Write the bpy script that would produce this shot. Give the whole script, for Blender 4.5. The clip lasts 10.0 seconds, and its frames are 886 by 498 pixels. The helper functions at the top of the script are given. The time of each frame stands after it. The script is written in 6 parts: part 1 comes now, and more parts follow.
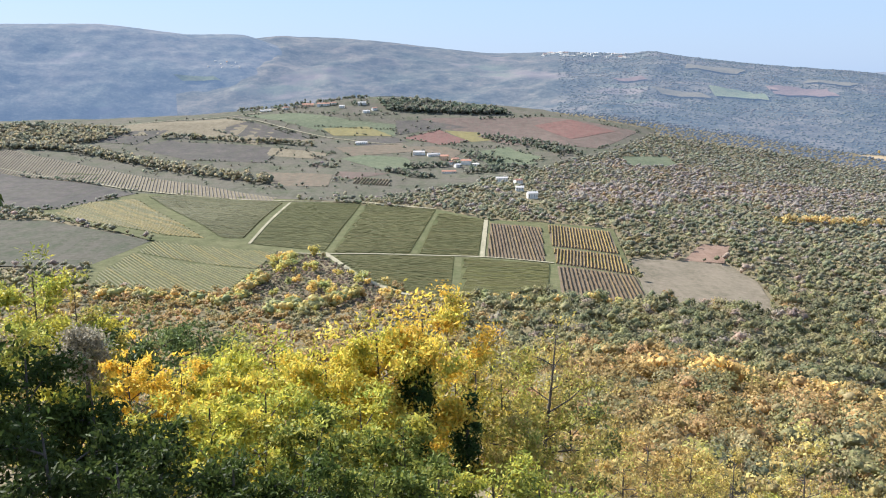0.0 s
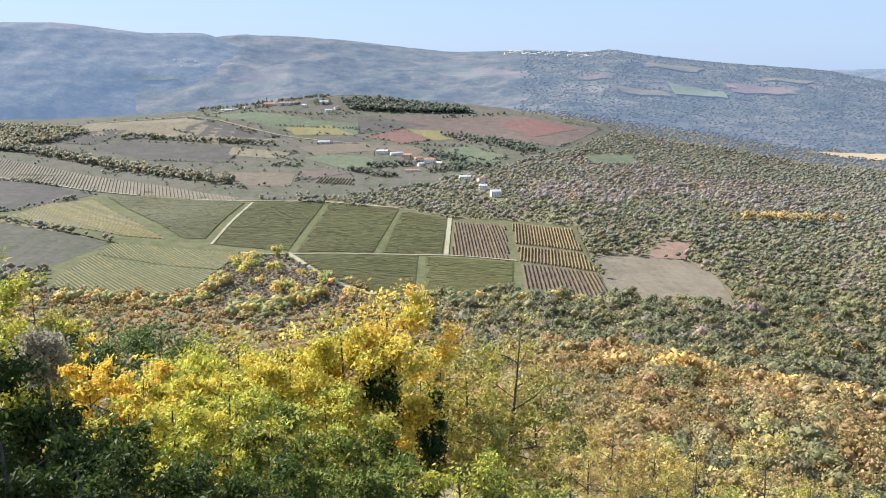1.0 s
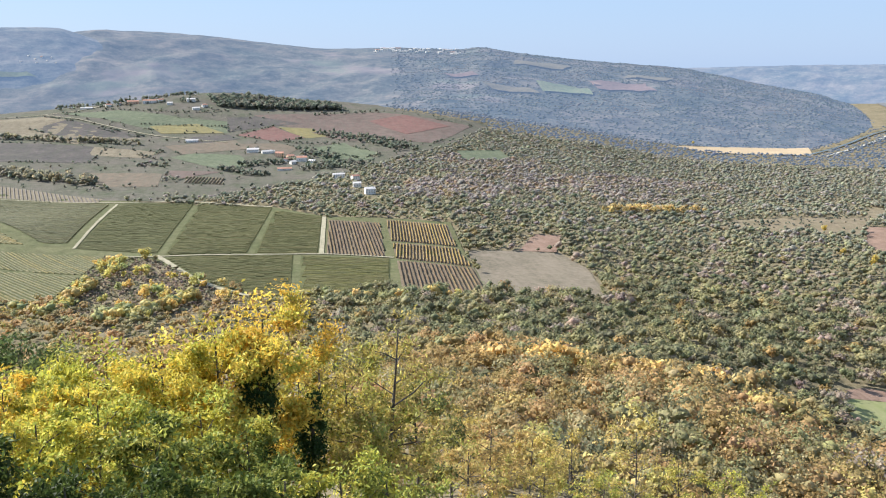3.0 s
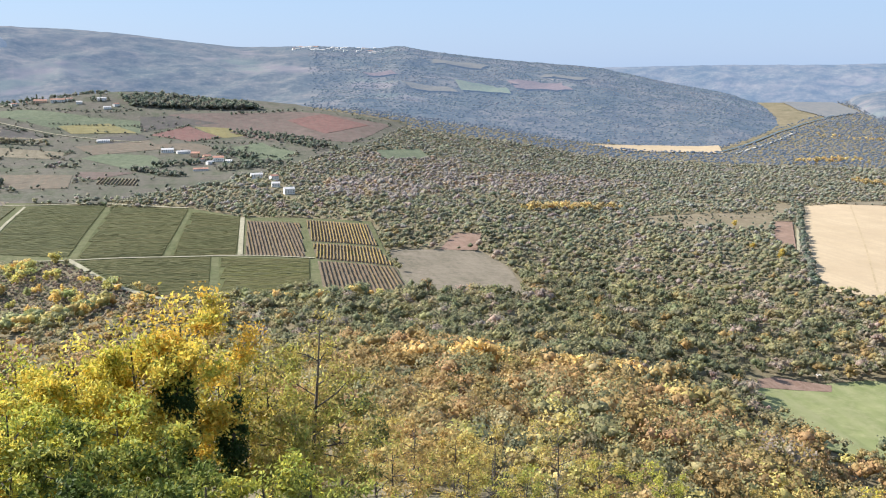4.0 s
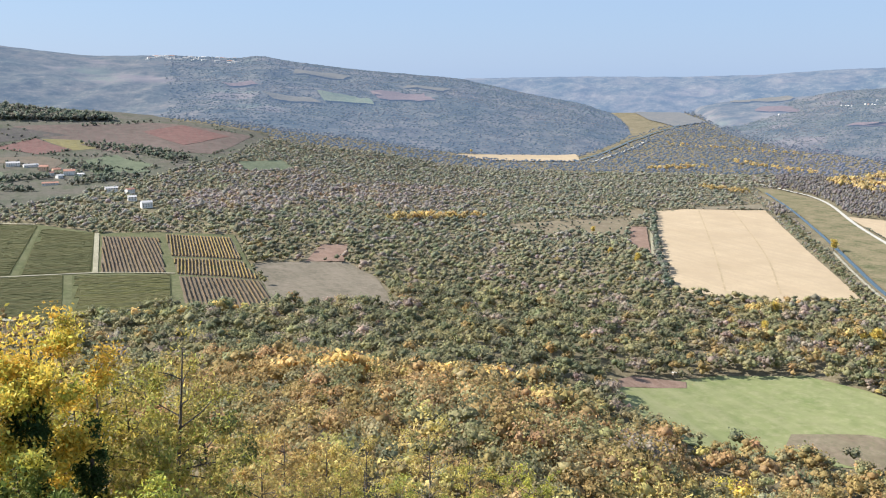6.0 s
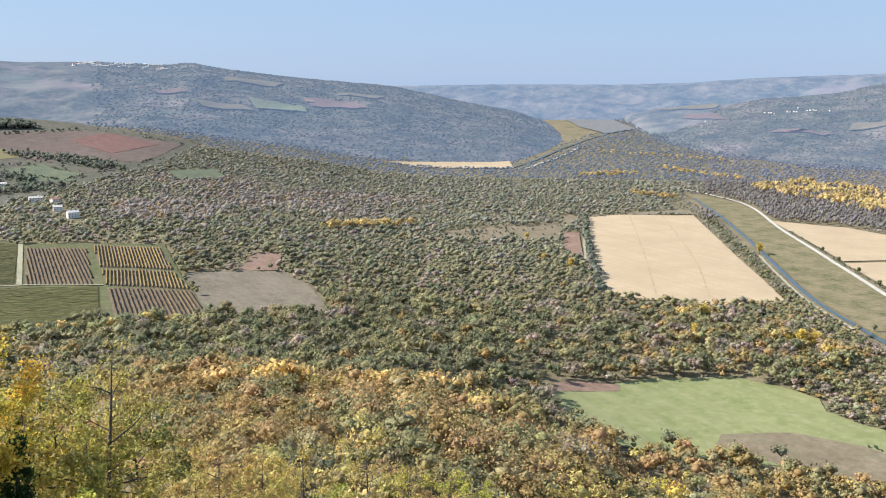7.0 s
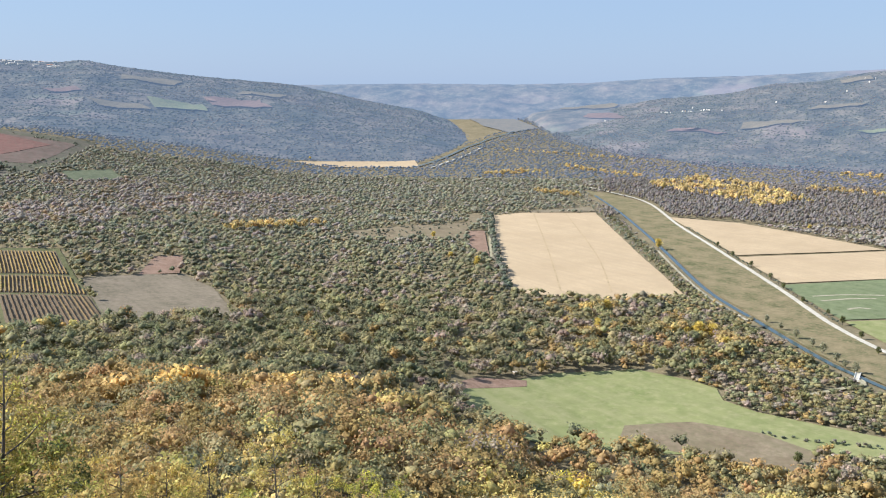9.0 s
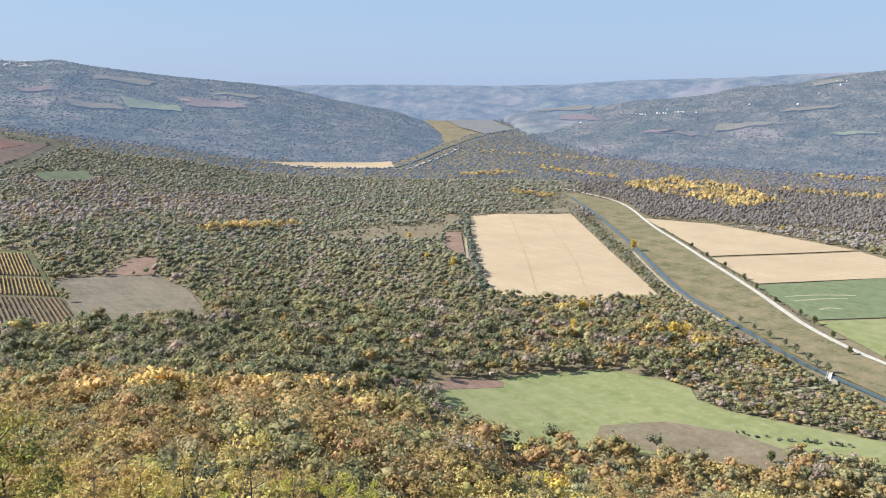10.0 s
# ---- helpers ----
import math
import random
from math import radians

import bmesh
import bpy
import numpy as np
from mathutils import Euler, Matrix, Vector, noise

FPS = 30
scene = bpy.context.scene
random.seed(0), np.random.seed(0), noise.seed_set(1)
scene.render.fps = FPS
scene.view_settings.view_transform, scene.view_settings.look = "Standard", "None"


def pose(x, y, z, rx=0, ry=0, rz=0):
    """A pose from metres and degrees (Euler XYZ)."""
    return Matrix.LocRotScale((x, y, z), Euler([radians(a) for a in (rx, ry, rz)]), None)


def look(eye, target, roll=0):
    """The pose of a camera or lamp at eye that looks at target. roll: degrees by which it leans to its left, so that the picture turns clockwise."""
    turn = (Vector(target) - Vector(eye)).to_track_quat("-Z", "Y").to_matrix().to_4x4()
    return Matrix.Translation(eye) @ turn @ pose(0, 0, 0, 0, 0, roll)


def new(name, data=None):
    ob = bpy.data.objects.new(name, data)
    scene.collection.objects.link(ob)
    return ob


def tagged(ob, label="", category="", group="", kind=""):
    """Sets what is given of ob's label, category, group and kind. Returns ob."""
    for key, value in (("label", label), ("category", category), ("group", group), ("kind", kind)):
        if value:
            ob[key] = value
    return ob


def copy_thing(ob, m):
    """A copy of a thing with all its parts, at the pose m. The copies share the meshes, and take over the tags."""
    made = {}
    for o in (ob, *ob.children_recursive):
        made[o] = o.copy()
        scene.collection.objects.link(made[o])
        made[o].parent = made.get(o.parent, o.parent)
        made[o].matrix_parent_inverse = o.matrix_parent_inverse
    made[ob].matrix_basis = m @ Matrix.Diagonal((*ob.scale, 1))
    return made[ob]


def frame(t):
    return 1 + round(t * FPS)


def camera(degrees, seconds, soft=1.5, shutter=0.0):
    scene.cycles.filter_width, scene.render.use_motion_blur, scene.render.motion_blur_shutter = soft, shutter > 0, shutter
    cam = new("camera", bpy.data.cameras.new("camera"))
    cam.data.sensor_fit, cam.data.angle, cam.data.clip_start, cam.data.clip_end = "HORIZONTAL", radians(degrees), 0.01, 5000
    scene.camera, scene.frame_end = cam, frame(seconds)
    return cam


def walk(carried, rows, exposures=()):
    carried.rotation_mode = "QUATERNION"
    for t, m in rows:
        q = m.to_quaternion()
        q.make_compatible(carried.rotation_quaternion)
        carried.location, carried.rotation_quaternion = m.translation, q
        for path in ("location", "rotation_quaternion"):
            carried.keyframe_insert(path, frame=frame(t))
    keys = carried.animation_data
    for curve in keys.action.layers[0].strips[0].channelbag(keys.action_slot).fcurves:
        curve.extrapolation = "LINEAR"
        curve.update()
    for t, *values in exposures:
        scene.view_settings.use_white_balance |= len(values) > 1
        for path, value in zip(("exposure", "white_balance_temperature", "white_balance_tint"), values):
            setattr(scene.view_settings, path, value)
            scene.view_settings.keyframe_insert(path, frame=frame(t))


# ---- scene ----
from mathutils.bvhtree import BVHTree

cam = camera(51.48, 10.0, soft=1.12)
EYE = 250.0  # the terrace stands this high over the valley floor
# seconds, yaw, pitch, roll: the camera pans on the spot
ROWS = [
    (0.0, 0.008, -10.800, 0.400),
    (0.5, -0.883, -10.846, 0.474),
    (1.0, -2.299, -10.902, 0.498),
    (1.5, -3.957, -10.967, 0.427),
    (2.0, -5.670, -11.017, 0.409),
    (2.5, -7.696, -11.078, 0.422),
    (4.0, -15.144, -11.222, 0.234),
    (4.5, -17.069, -11.240, 0.151),
    (5.0, -19.054, -11.154, 0.120),
    (5.5, -21.300, -10.909, 0.055),
    (7.0, -27.641, -10.142, -0.118),
    (7.5, -29.398, -10.119, -0.180),
    (8.0, -31.003, -10.142, -0.251),
    (8.5, -32.375, -10.161, -0.296),
    (9.0, -33.506, -10.159, -0.334),
    (9.5, -34.373, -10.152, -0.440),
    (10.0, -34.975, -10.080, -0.546),
]
walk(cam, [(t, pose(0, 0, EYE, 90 + pitch, roll, yaw)) for t, yaw, pitch, roll in ROWS],
     exposures=[(0, 1.40, 5900, 10), (4.5, 1.28, 5900, 10), (7, 1.16, 5900, 10), (10, 1.12, 5900, 10)])

# ---- light: a low autumn sun from the side, hazy clear sky ----
SUN_AZ, SUN_EL = -52.0, 34.0  # degrees: bearing to the right of straight ahead, height
world = bpy.data.worlds.new("sky")
scene.world = world
world.use_nodes = True
wn, wl = world.node_tree.nodes, world.node_tree.links
sky = wn.new("ShaderNodeTexSky")
sky.sky_type, sky.sun_disc = "NISHITA", False
sky.sun_elevation, sky.sun_rotation = radians(SUN_EL), radians(SUN_AZ)
sky.altitude, sky.air_density, sky.dust_density, sky.ozone_density = 250, 1.2, 0.6, 2.0
haze = wn.new("ShaderNodeMix")  # autumn haze evens out the whole sky
haze.data_type = "RGBA"
haze.inputs[0].default_value = 0.9
haze.inputs[7].default_value = (1.58, 2.08, 2.86, 1)
wl.new(sky.outputs[0], haze.inputs[6])
wl.new(haze.outputs[2], wn["Background"].inputs[0])
wn["Background"].inputs[1].default_value = 0.112
sun = new("sun", bpy.data.lights.new("sun", "SUN"))
sun.data.energy, sun.data.angle, sun.data.color = 4.9, radians(0.6), (1.0, 0.93, 0.80)
sx, sy, sz = (math.sin(radians(SUN_AZ)) * math.cos(radians(SUN_EL)), math.cos(radians(SUN_AZ)) * math.cos(radians(SUN_EL)), math.sin(radians(SUN_EL)))
sun.matrix_world = look((sx * 100, sy * 100, 250 + sz * 100), (0, 0, 250))


# ---- terrain: heights in metres over the valley floor ----
def smooth(a, b, v):
    t = np.clip((np.asarray(v, float) - a) / (b - a), 0, 1)
    return t * t * (3 - 2 * t)


def waves(x, y, size, seed):
    """Soft rolling relief, about -1 to 1."""
    rng = np.random.RandomState(seed)
    total = np.zeros(np.broadcast(x, y).shape)
    for k in range(5):
        a, p, q = rng.uniform(0, 6.28), rng.uniform(0, 6.28), rng.uniform(0.6, 1.7)
        total = total + np.sin((x * np.cos(a) + y * np.sin(a)) * 6.28 * q / size + p + 1.3 * np.sin((y * np.cos(a) - x * np.sin(a)) * 4.0 / size + p))
    return total / 4.0


def height(x, y):
    x, y = np.asarray(x, float), np.asarray(y, float)
    r, az = np.hypot(x, y), np.degrees(np.arctan2(x, y))
    # the hill with the terrace: a long wooded spur ahead, a steeper slope on the river side
    spur = np.interp(r, [0, 8, 40, 120, 250, 400, 550, 700, 900, 1100], [247, 243, 222, 180, 128, 96, 70, 42, 15, 0])
    steep = np.interp(r, [0, 8, 40, 120, 250, 400, 520, 620], [247, 243, 222, 172, 104, 48, 12, 0])
    river_side = smooth(12, 45, az) * (1 - smooth(100, 170, az))
    z = spur * (1 - river_side) + steep * river_side
    # the vineyard upland with the hamlet's hill
    up = np.interp(r, [700, 900, 1100, 1500, 1900, 2300, 2520, 2750, 3000, 3300, 3600], [0, 16, 31, 46, 62, 94, 122, 124, 86, 20, 0])
    up = up * smooth(-125, -75, az)
    z = z + up * (1 - smooth(1, 26, az)) + 0.25 * up * smooth(1, 12, az) * (1 - smooth(18, 30, az))
    z = z + 60 * np.exp(-(((x + 190) / 400) ** 2) - (((y - 2890) / 280) ** 2))
    # the valley climbs slowly into the distance
    z = z + 104 * smooth(2300, 4900, r)
    # low relief under the woods
    z = z + 3.0 * waves(x, y, 420, 3) * smooth(250, 900, r) * (1 - 0.7 * smooth(30, 40, az))
    return z


# ---- materials ----
def nodes_of(name):
    m = bpy.data.materials.new(name)
    m.use_nodes = True
    nt = m.node_tree
    return m, nt, nt.nodes, nt.links, nt.nodes["Principled BSDF"]


def noise_node(nt, coord, size, detail=4.0, rough=0.6):
    n = nt.nodes.new("ShaderNodeTexNoise")
    n.inputs["Scale"].default_value = 1.0 / size
    n.inputs["Detail"].default_value, n.inputs["Roughness"].default_value = detail, rough
    nt.links.new(coord, n.inputs["Vector"])
    return n.outputs[0]


def ramp_node(nt, fac, stops):
    n = nt.nodes.new("ShaderNodeValToRGB")
    els = n.color_ramp.elements
    while len(els) < len(stops):
        els.new(0.5)
    for e, (p, c) in zip(els, stops):
        e.position, e.color = p, (*c, 1)
    nt.links.new(fac, n.inputs[0])
    return n.outputs[0]


def blend_node(nt, fac, a, b, mode="MIX"):
    n = nt.nodes.new("ShaderNodeMix")
    n.data_type, n.blend_type = "RGBA", mode
    for sock, v in ((n.inputs[0], fac), (n.inputs[6], a), (n.inputs[7], b)):
        if isinstance(v, (int, float)):
            sock.default_value = v
        elif isinstance(v, tuple):
            sock.default_value = (*v, 1)
        else:
            nt.links.new(v, sock)
    return n.outputs[2]


def soil(name, a, b, c, big=60.0, small=3.0, rough=0.95, bump=0.4, streak=None, glow=None, mottled=1.0):
    """Ground of three mixed tones: broad patches of a and b, flecked with c; streak: bearing and width of drill lines."""
    m, nt, N, L, bsdf = nodes_of(name)
    at = N.new("ShaderNodeNewGeometry").outputs["Position"]
    broad = noise_node(nt, at, big, 5)
    fine = noise_node(nt, at, small, 5, 0.7)
    col = ramp_node(nt, broad, [(0.36, a), (0.64, b)])
    col = blend_node(nt, ramp_node(nt, fine, [(0.48, (0, 0, 0)), (0.68, (1, 1, 1))]), col, c)
    mottle = noise_node(nt, at, big * 0.23, 6, 0.65)
    col = blend_node(nt, mottled, col, ramp_node(nt, mottle, [(0.3, (0.74, 0.76, 0.72)), (0.7, (1.22, 1.2, 1.18))]), "MULTIPLY")
    if streak:
        turn = N.new("ShaderNodeMapping")
        turn.inputs["Rotation"].default_value[2] = radians(streak[0])
        L.new(at, turn.inputs["Vector"])
        turn.inputs["Scale"].default_value = (1, 0.03, 1)
        lines = noise_node(nt, turn.outputs[0], streak[1], 3)
        col = blend_node(nt, ramp_node(nt, lines, [(0.42, (0, 0, 0)), (0.62, (0.45, 0.45, 0.45))]), col, c)
    L.new(col, bsdf.inputs["Base Color"])
    bsdf.inputs["Roughness"].default_value = rough
    bsdf.inputs["Specular IOR Level"].default_value = 0.04
    bp = N.new("ShaderNodeBump")
    bp.inputs["Strength"].default_value, bp.inputs["Distance"].default_value = bump, small * 0.4
    L.new(fine, bp.inputs["Height"])
    L.new(bp.outputs[0], bsdf.inputs["Normal"])
    # emission that stands in for haze over far ground
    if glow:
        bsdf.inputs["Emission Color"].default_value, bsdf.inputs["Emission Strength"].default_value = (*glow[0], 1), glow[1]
    return m


def foliage(name, translucent=0.3, grain=1.0, glow=None, rough=0.6):
    """Leaves whose species colour is stored on the mesh, varied by fine noise."""
    m, nt, N, L, bsdf = nodes_of(name)
    tint = N.new("ShaderNodeAttribute")
    tint.attribute_name = "tint"
    at = N.new("ShaderNodeNewGeometry").outputs["Position"]
    fine = noise_node(nt, at, grain, 3, 0.7)
    col = blend_node(nt, 1.0, tint.outputs["Color"], ramp_node(nt, fine, [(0.3, (0.62, 0.66, 0.6)), (0.7, (1.3, 1.25, 1.15))]), "MULTIPLY")
    L.new(col, bsdf.inputs["Base Color"])
    bsdf.inputs["Roughness"].default_value, bsdf.inputs["Specular IOR Level"].default_value = rough, 0.1
    # emission that stands in for haze over far leaves
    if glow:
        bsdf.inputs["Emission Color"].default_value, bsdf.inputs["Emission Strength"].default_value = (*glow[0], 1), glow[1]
    if translucent:
        tr, mx = N.new("ShaderNodeBsdfTranslucent"), N.new("ShaderNodeMixShader")
        mx.inputs[0].default_value = translucent
        L.new(col, tr.inputs[0])
        L.new(bsdf.outputs[0], mx.inputs[1])
        L.new(tr.outputs[0], mx.inputs[2])
        L.new(mx.outputs[0], N["Material Output"].inputs[0])
    return m


def plain(name, a, b, size=1.0, rough=0.8, metal=0.0, bump=0.2):
    m, nt, N, L, bsdf = nodes_of(name)
    at = N.new("ShaderNodeTexCoord").outputs["Object"]
    fine = noise_node(nt, at, size, 5)
    L.new(ramp_node(nt, fine, [(0.35, a), (0.65, b)]), bsdf.inputs["Base Color"])
    bsdf.inputs["Roughness"].default_value, bsdf.inputs["Metallic"].default_value = rough, metal
    bp = N.new("ShaderNodeBump")
    bp.inputs["Strength"].default_value, bp.inputs["Distance"].default_value = bump, size * 0.2
    L.new(fine, bp.inputs["Height"])
    L.new(bp.outputs[0], bsdf.inputs["Normal"])
    return m


# colour of the distance haze, painted on far surfaces as emission
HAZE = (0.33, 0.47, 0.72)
M_FLOOR = soil("woodland_floor", (0.14, 0.12, 0.075), (0.19, 0.155, 0.10), (0.23, 0.19, 0.13), 90, 4)
M_FOLIAGE = foliage("woodland_leaves", 0.4, 1.2)
M_MIDLEAF = foliage("plain_woodland_leaves", 0.5, 3.0)
M_LEAF = foliage("near_leaves", 0.36, 0.25, None, 0.55)
M_BARK = plain("bark", (0.05, 0.042, 0.035), (0.12, 0.10, 0.085), 0.15, 0.9, bump=0.6)
M_VINE = foliage("vine_leaves", 0.2, 0.8)
M_WATER = bpy.data.materials.new("river_water")
M_WATER.use_nodes = True
_w = M_WATER.node_tree.nodes["Principled BSDF"]
_w.inputs["Base Color"].default_value = (0.05, 0.075, 0.078, 1)
_w.inputs["Roughness"].default_value = 0.25
_w.inputs["Specular IOR Level"].default_value = 0.32
_n = noise_node(M_WATER.node_tree, M_WATER.node_tree.nodes.new("ShaderNodeNewGeometry").outputs["Position"], 2.5)
_b = M_WATER.node_tree.nodes.new("ShaderNodeBump")
_b.inputs["Strength"].default_value, _b.inputs["Distance"].default_value = 0.15, 0.3
M_WATER.node_tree.links.new(_n, _b.inputs["Height"])
M_WATER.node_tree.links.new(_b.outputs[0], _w.inputs["Normal"])


# ---- mesh helpers ----
def tri_mesh(name, verts, tris, material, tint=None):
    """A mesh from arrays of points and triangles, with a colour for each point where tint is given."""
    me = bpy.data.meshes.new(name)
    me.vertices.add(len(verts))
    me.vertices.foreach_set("co", np.ascontiguousarray(verts, np.float32).ravel())
    me.loops.add(3 * len(tris))
    me.loops.foreach_set("vertex_index", np.ascontiguousarray(tris, np.int32).ravel())
    me.polygons.add(len(tris))
    me.polygons.foreach_set("loop_start", np.arange(0, 3 * len(tris), 3, dtype=np.int32))
    me.update(calc_edges=True)
    me.materials.append(material)
    if tint is not None:
        layer = me.attributes.new("tint", "FLOAT_COLOR", "POINT")
        layer.data.foreach_set("color", np.ascontiguousarray(np.concatenate([tint, np.ones((len(tint), 1))], 1), np.float32).ravel())
    return me


def grid_tris(rows, cols):
    i = np.arange((rows - 1) * cols).reshape(rows - 1, cols)[:, : cols - 1].ravel()
    return np.concatenate([np.stack([i, i + cols, i + 1], 1), np.stack([i + 1, i + cols, i + cols + 1], 1)])


def part(name, bm, material, parent=None, label=""):
    me = bpy.data.meshes.new(name)
    bm.to_mesh(me)
    bm.free()
    me.materials.append(material)
    ob = new(name, me)
    ob.parent = parent
    return tagged(ob, label=label) if label else ob


def lift(x, y):
    """How far field surfaces lie over the bare ground sheet."""
    return 0.25 + 0.0007 * np.hypot(x, y)


def inside(x, y, poly):
    """True where points lie in a closed outline."""
    hit = np.zeros(x.shape, bool)
    px, py = np.array(poly, float).T
    for i in range(len(px)):
        x0, y0, x1, y1 = px[i - 1], py[i - 1], px[i], py[i]
        if y0 != y1:
            cross = ((y0 > y) != (y1 > y)) & (x < (x1 - x0) * (y - y0) / (y1 - y0) + x0)
            hit ^= cross
    return hit


def near_line(x, y, pts, width):
    """True where points lie within width of a line of points."""
    got = np.zeros(x.shape, bool)
    for (ax, ay), (bx, by) in zip(pts, pts[1:]):
        d2 = (bx - ax) ** 2 + (by - ay) ** 2
        t = np.clip(((x - ax) * (bx - ax) + (y - ay) * (by - ay)) / d2, 0, 1)
        got |= np.hypot(x - ax - t * (bx - ax), y - ay - t * (by - ay)) < width
    return got


def curve_points(pts, step):
    """Points every step metres along a soft curve through pts."""
    p = np.array([pts[0], *pts, pts[-1]], float)
    p[0], p[-1] = 2 * p[1] - p[2], 2 * p[-2] - p[-3]
    out = []
    for i in range(1, len(p) - 2):
        n = max(2, int(np.hypot(*(p[i + 1] - p[i])) / step))
        t = np.arange(n)[:, None] / n
        a, b, c, d = p[i - 1], p[i], p[i + 1], p[i + 2]
        out.append(0.5 * (2 * b + (c - a) * t + (2 * a - 5 * b + 4 * c - d) * t**2 + (3 * b - 3 * c + d - a) * t**3))
    return np.concatenate([*out, p[-2:-1]])


def field(name, poly, material, over=0.0, label="", category="field", step=30.0):
    """A piece of ground with a soft, slightly wavering outline, draped on the terrain."""
    pts = []
    for (ax, ay), (bx, by) in zip(poly, poly[1:] + poly[:1]):
        n = max(1, int(math.hypot(bx - ax, by - ay) / 14))
        for k in range(n):
            t = k / n
            x, y = ax + (bx - ax) * t, ay + (by - ay) * t
            j = 1.1 if k else 0.0
            pts.append((x + j * noise.noise((x * 0.07, y * 0.07, 1)), y + j * noise.noise((x * 0.07, y * 0.07, 7))))
    bm = bmesh.new()
    bm.faces.new([bm.verts.new((x, y, 0)) for x, y in pts])
    xs, ys = [p[0] for p in pts], [p[1] for p in pts]
    for lo, hi, axis in ((min(xs), max(xs), (1, 0, 0)), (min(ys), max(ys), (0, 1, 0))):
        v = lo + step
        while v < hi:
            bmesh.ops.bisect_plane(bm, geom=bm.verts[:] + bm.edges[:] + bm.faces[:], plane_co=Vector(axis) * v, plane_no=axis)
            v += step
    bmesh.ops.triangulate(bm, faces=bm.faces[:])
    co = np.array([v.co for v in bm.verts])
    for v, z in zip(bm.verts, height(co[:, 0], co[:, 1]) + lift(co[:, 0], co[:, 1]) + over):
        v.co.z = z
    bmesh.ops.recalc_face_normals(bm, faces=bm.faces[:])
    if bm.faces[:] and sum(f.normal.z for f in bm.faces) < 0:
        bmesh.ops.reverse_faces(bm, faces=bm.faces[:])
    ob = part(name, bm, material)
    return tagged(ob, label, category, kind="structure")


def ribbon(name, pts, width, material, over, label, category, step=12.0, camber=0.0):
    """A road or watercourse of a given width along a curve, draped on the terrain."""
    p = curve_points(pts, step)
    d = np.gradient(p, axis=0)
    d /= np.hypot(d[:, 0], d[:, 1])[:, None]
    side = np.stack([d[:, 1], -d[:, 0]], 1)
    rows = []
    for s in (-1, -0.5, 0, 0.5, 1):
        wob = np.array([noise.noise((x * 0.05, y * 0.05, 9 * s)) for x, y in p]) * 0.08 * width
        q = p + side * (s * width / 2 + wob * abs(s))[:, None]
        z = height(p[:, 0], p[:, 1]) + lift(p[:, 0], p[:, 1]) + over + camber * (1 - s * s)
        rows.append(np.column_stack([q, z]))
    me = tri_mesh(name, np.concatenate(rows), grid_tris(5, len(p)), material)
    me.flip_normals()
    ob = new(name, me)
    return tagged(ob, label, category, kind="structure")


# ---- ground sheet to the horizon ----
def ground_sheet():
    az = np.radians(np.concatenate([np.arange(-180, -36, 4.0), np.arange(-36, 72, 0.5), np.arange(72, 181, 4.0), [180.0]]))
    r = 2.0 * 1.028 ** np.arange(0, 290)
    r = np.concatenate([r[r < 4850], [4850.0]])
    R, A = np.meshgrid(r, az, indexing="ij")
    x, y = R * np.sin(A), R * np.cos(A)
    pts = np.vstack([np.column_stack([x.ravel(), y.ravel(), height(x, y).ravel()]), [[0, 0, float(height(0, 0))]]])
    k = np.arange(len(az) - 1)
    cap = np.stack([np.full(len(k), len(pts) - 1), k, k + 1], 1)
    me = tri_mesh("ground", pts, np.concatenate([grid_tris(len(r), len(az)), cap]), M_FLOOR)
    me.shade_smooth()
    tagged(new("ground", me), "leaf-strewn brown woodland ground of the valley and slopes", "ground", kind="structure")


ground_sheet()


# ---- far ranges: bearing and height angle of each crest, in degrees; bearing and distance of each foot ----
HILLS, RANGES = [], {}


def far_range(name, crest, foot, top, material, label, seed, fold=0.07, profile=((0, 0), (0.15, 0.22), (0.45, 0.56), (0.6, 0.66), (0.85, 0.93), (1, 1))):
    a = np.arange(crest[0][0], crest[-1][0] + 0.01, 0.2)
    c = np.interp(a, *np.array(crest).T)
    base = np.interp(a, *np.array(foot).T)
    k = np.hanning(9) / np.hanning(9).sum()
    c = np.convolve(np.pad(c, 4, mode="edge"), k, mode="valid")
    base = np.convolve(np.pad(base, 4, mode="edge"), k, mode="valid")
    c = c + 0.03 * np.array([noise.fractal((v * 1.1, seed, 0), 0.8, 2.0, 4) for v in a])
    s = np.concatenate([np.linspace(0, 1, 52), [1.03, 1.06, 1.1]])
    rows = []
    for v in s:
        r = base + (top - base) * v
        x, y = r * np.sin(np.radians(a)), r * np.cos(np.radians(a))
        low = height(x, y) - 4
        high = EYE + top * np.tan(np.radians(c))
        rise = float(np.interp(v, *np.array(profile).T)) if v <= 1 else 1 - (v - 1) * 4
        dent = 0.75 - 1.3 * np.abs(waves(x, y, 900, seed)) + 0.45 * waves(x, y, 330, seed + 1) + 0.25 * waves(x, y, 130, seed + 2)
        z = low + (high - low) * rise + dent * (high - low) * fold * min(1, 4 * v * max(0, 1 - v))
        rows.append(np.column_stack([x, y, z]))
    me = tri_mesh(name, np.concatenate(rows), grid_tris(len(s), len(a)), material)
    me.shade_smooth()
    HILLS.append(BVHTree.FromPolygons([v.co for v in me.vertices], [p.vertices[:] for p in me.polygons]))
    RANGES[name] = (a, s, np.array(rows), [])
    tagged(new(name, me), label, "hills", kind="structure")


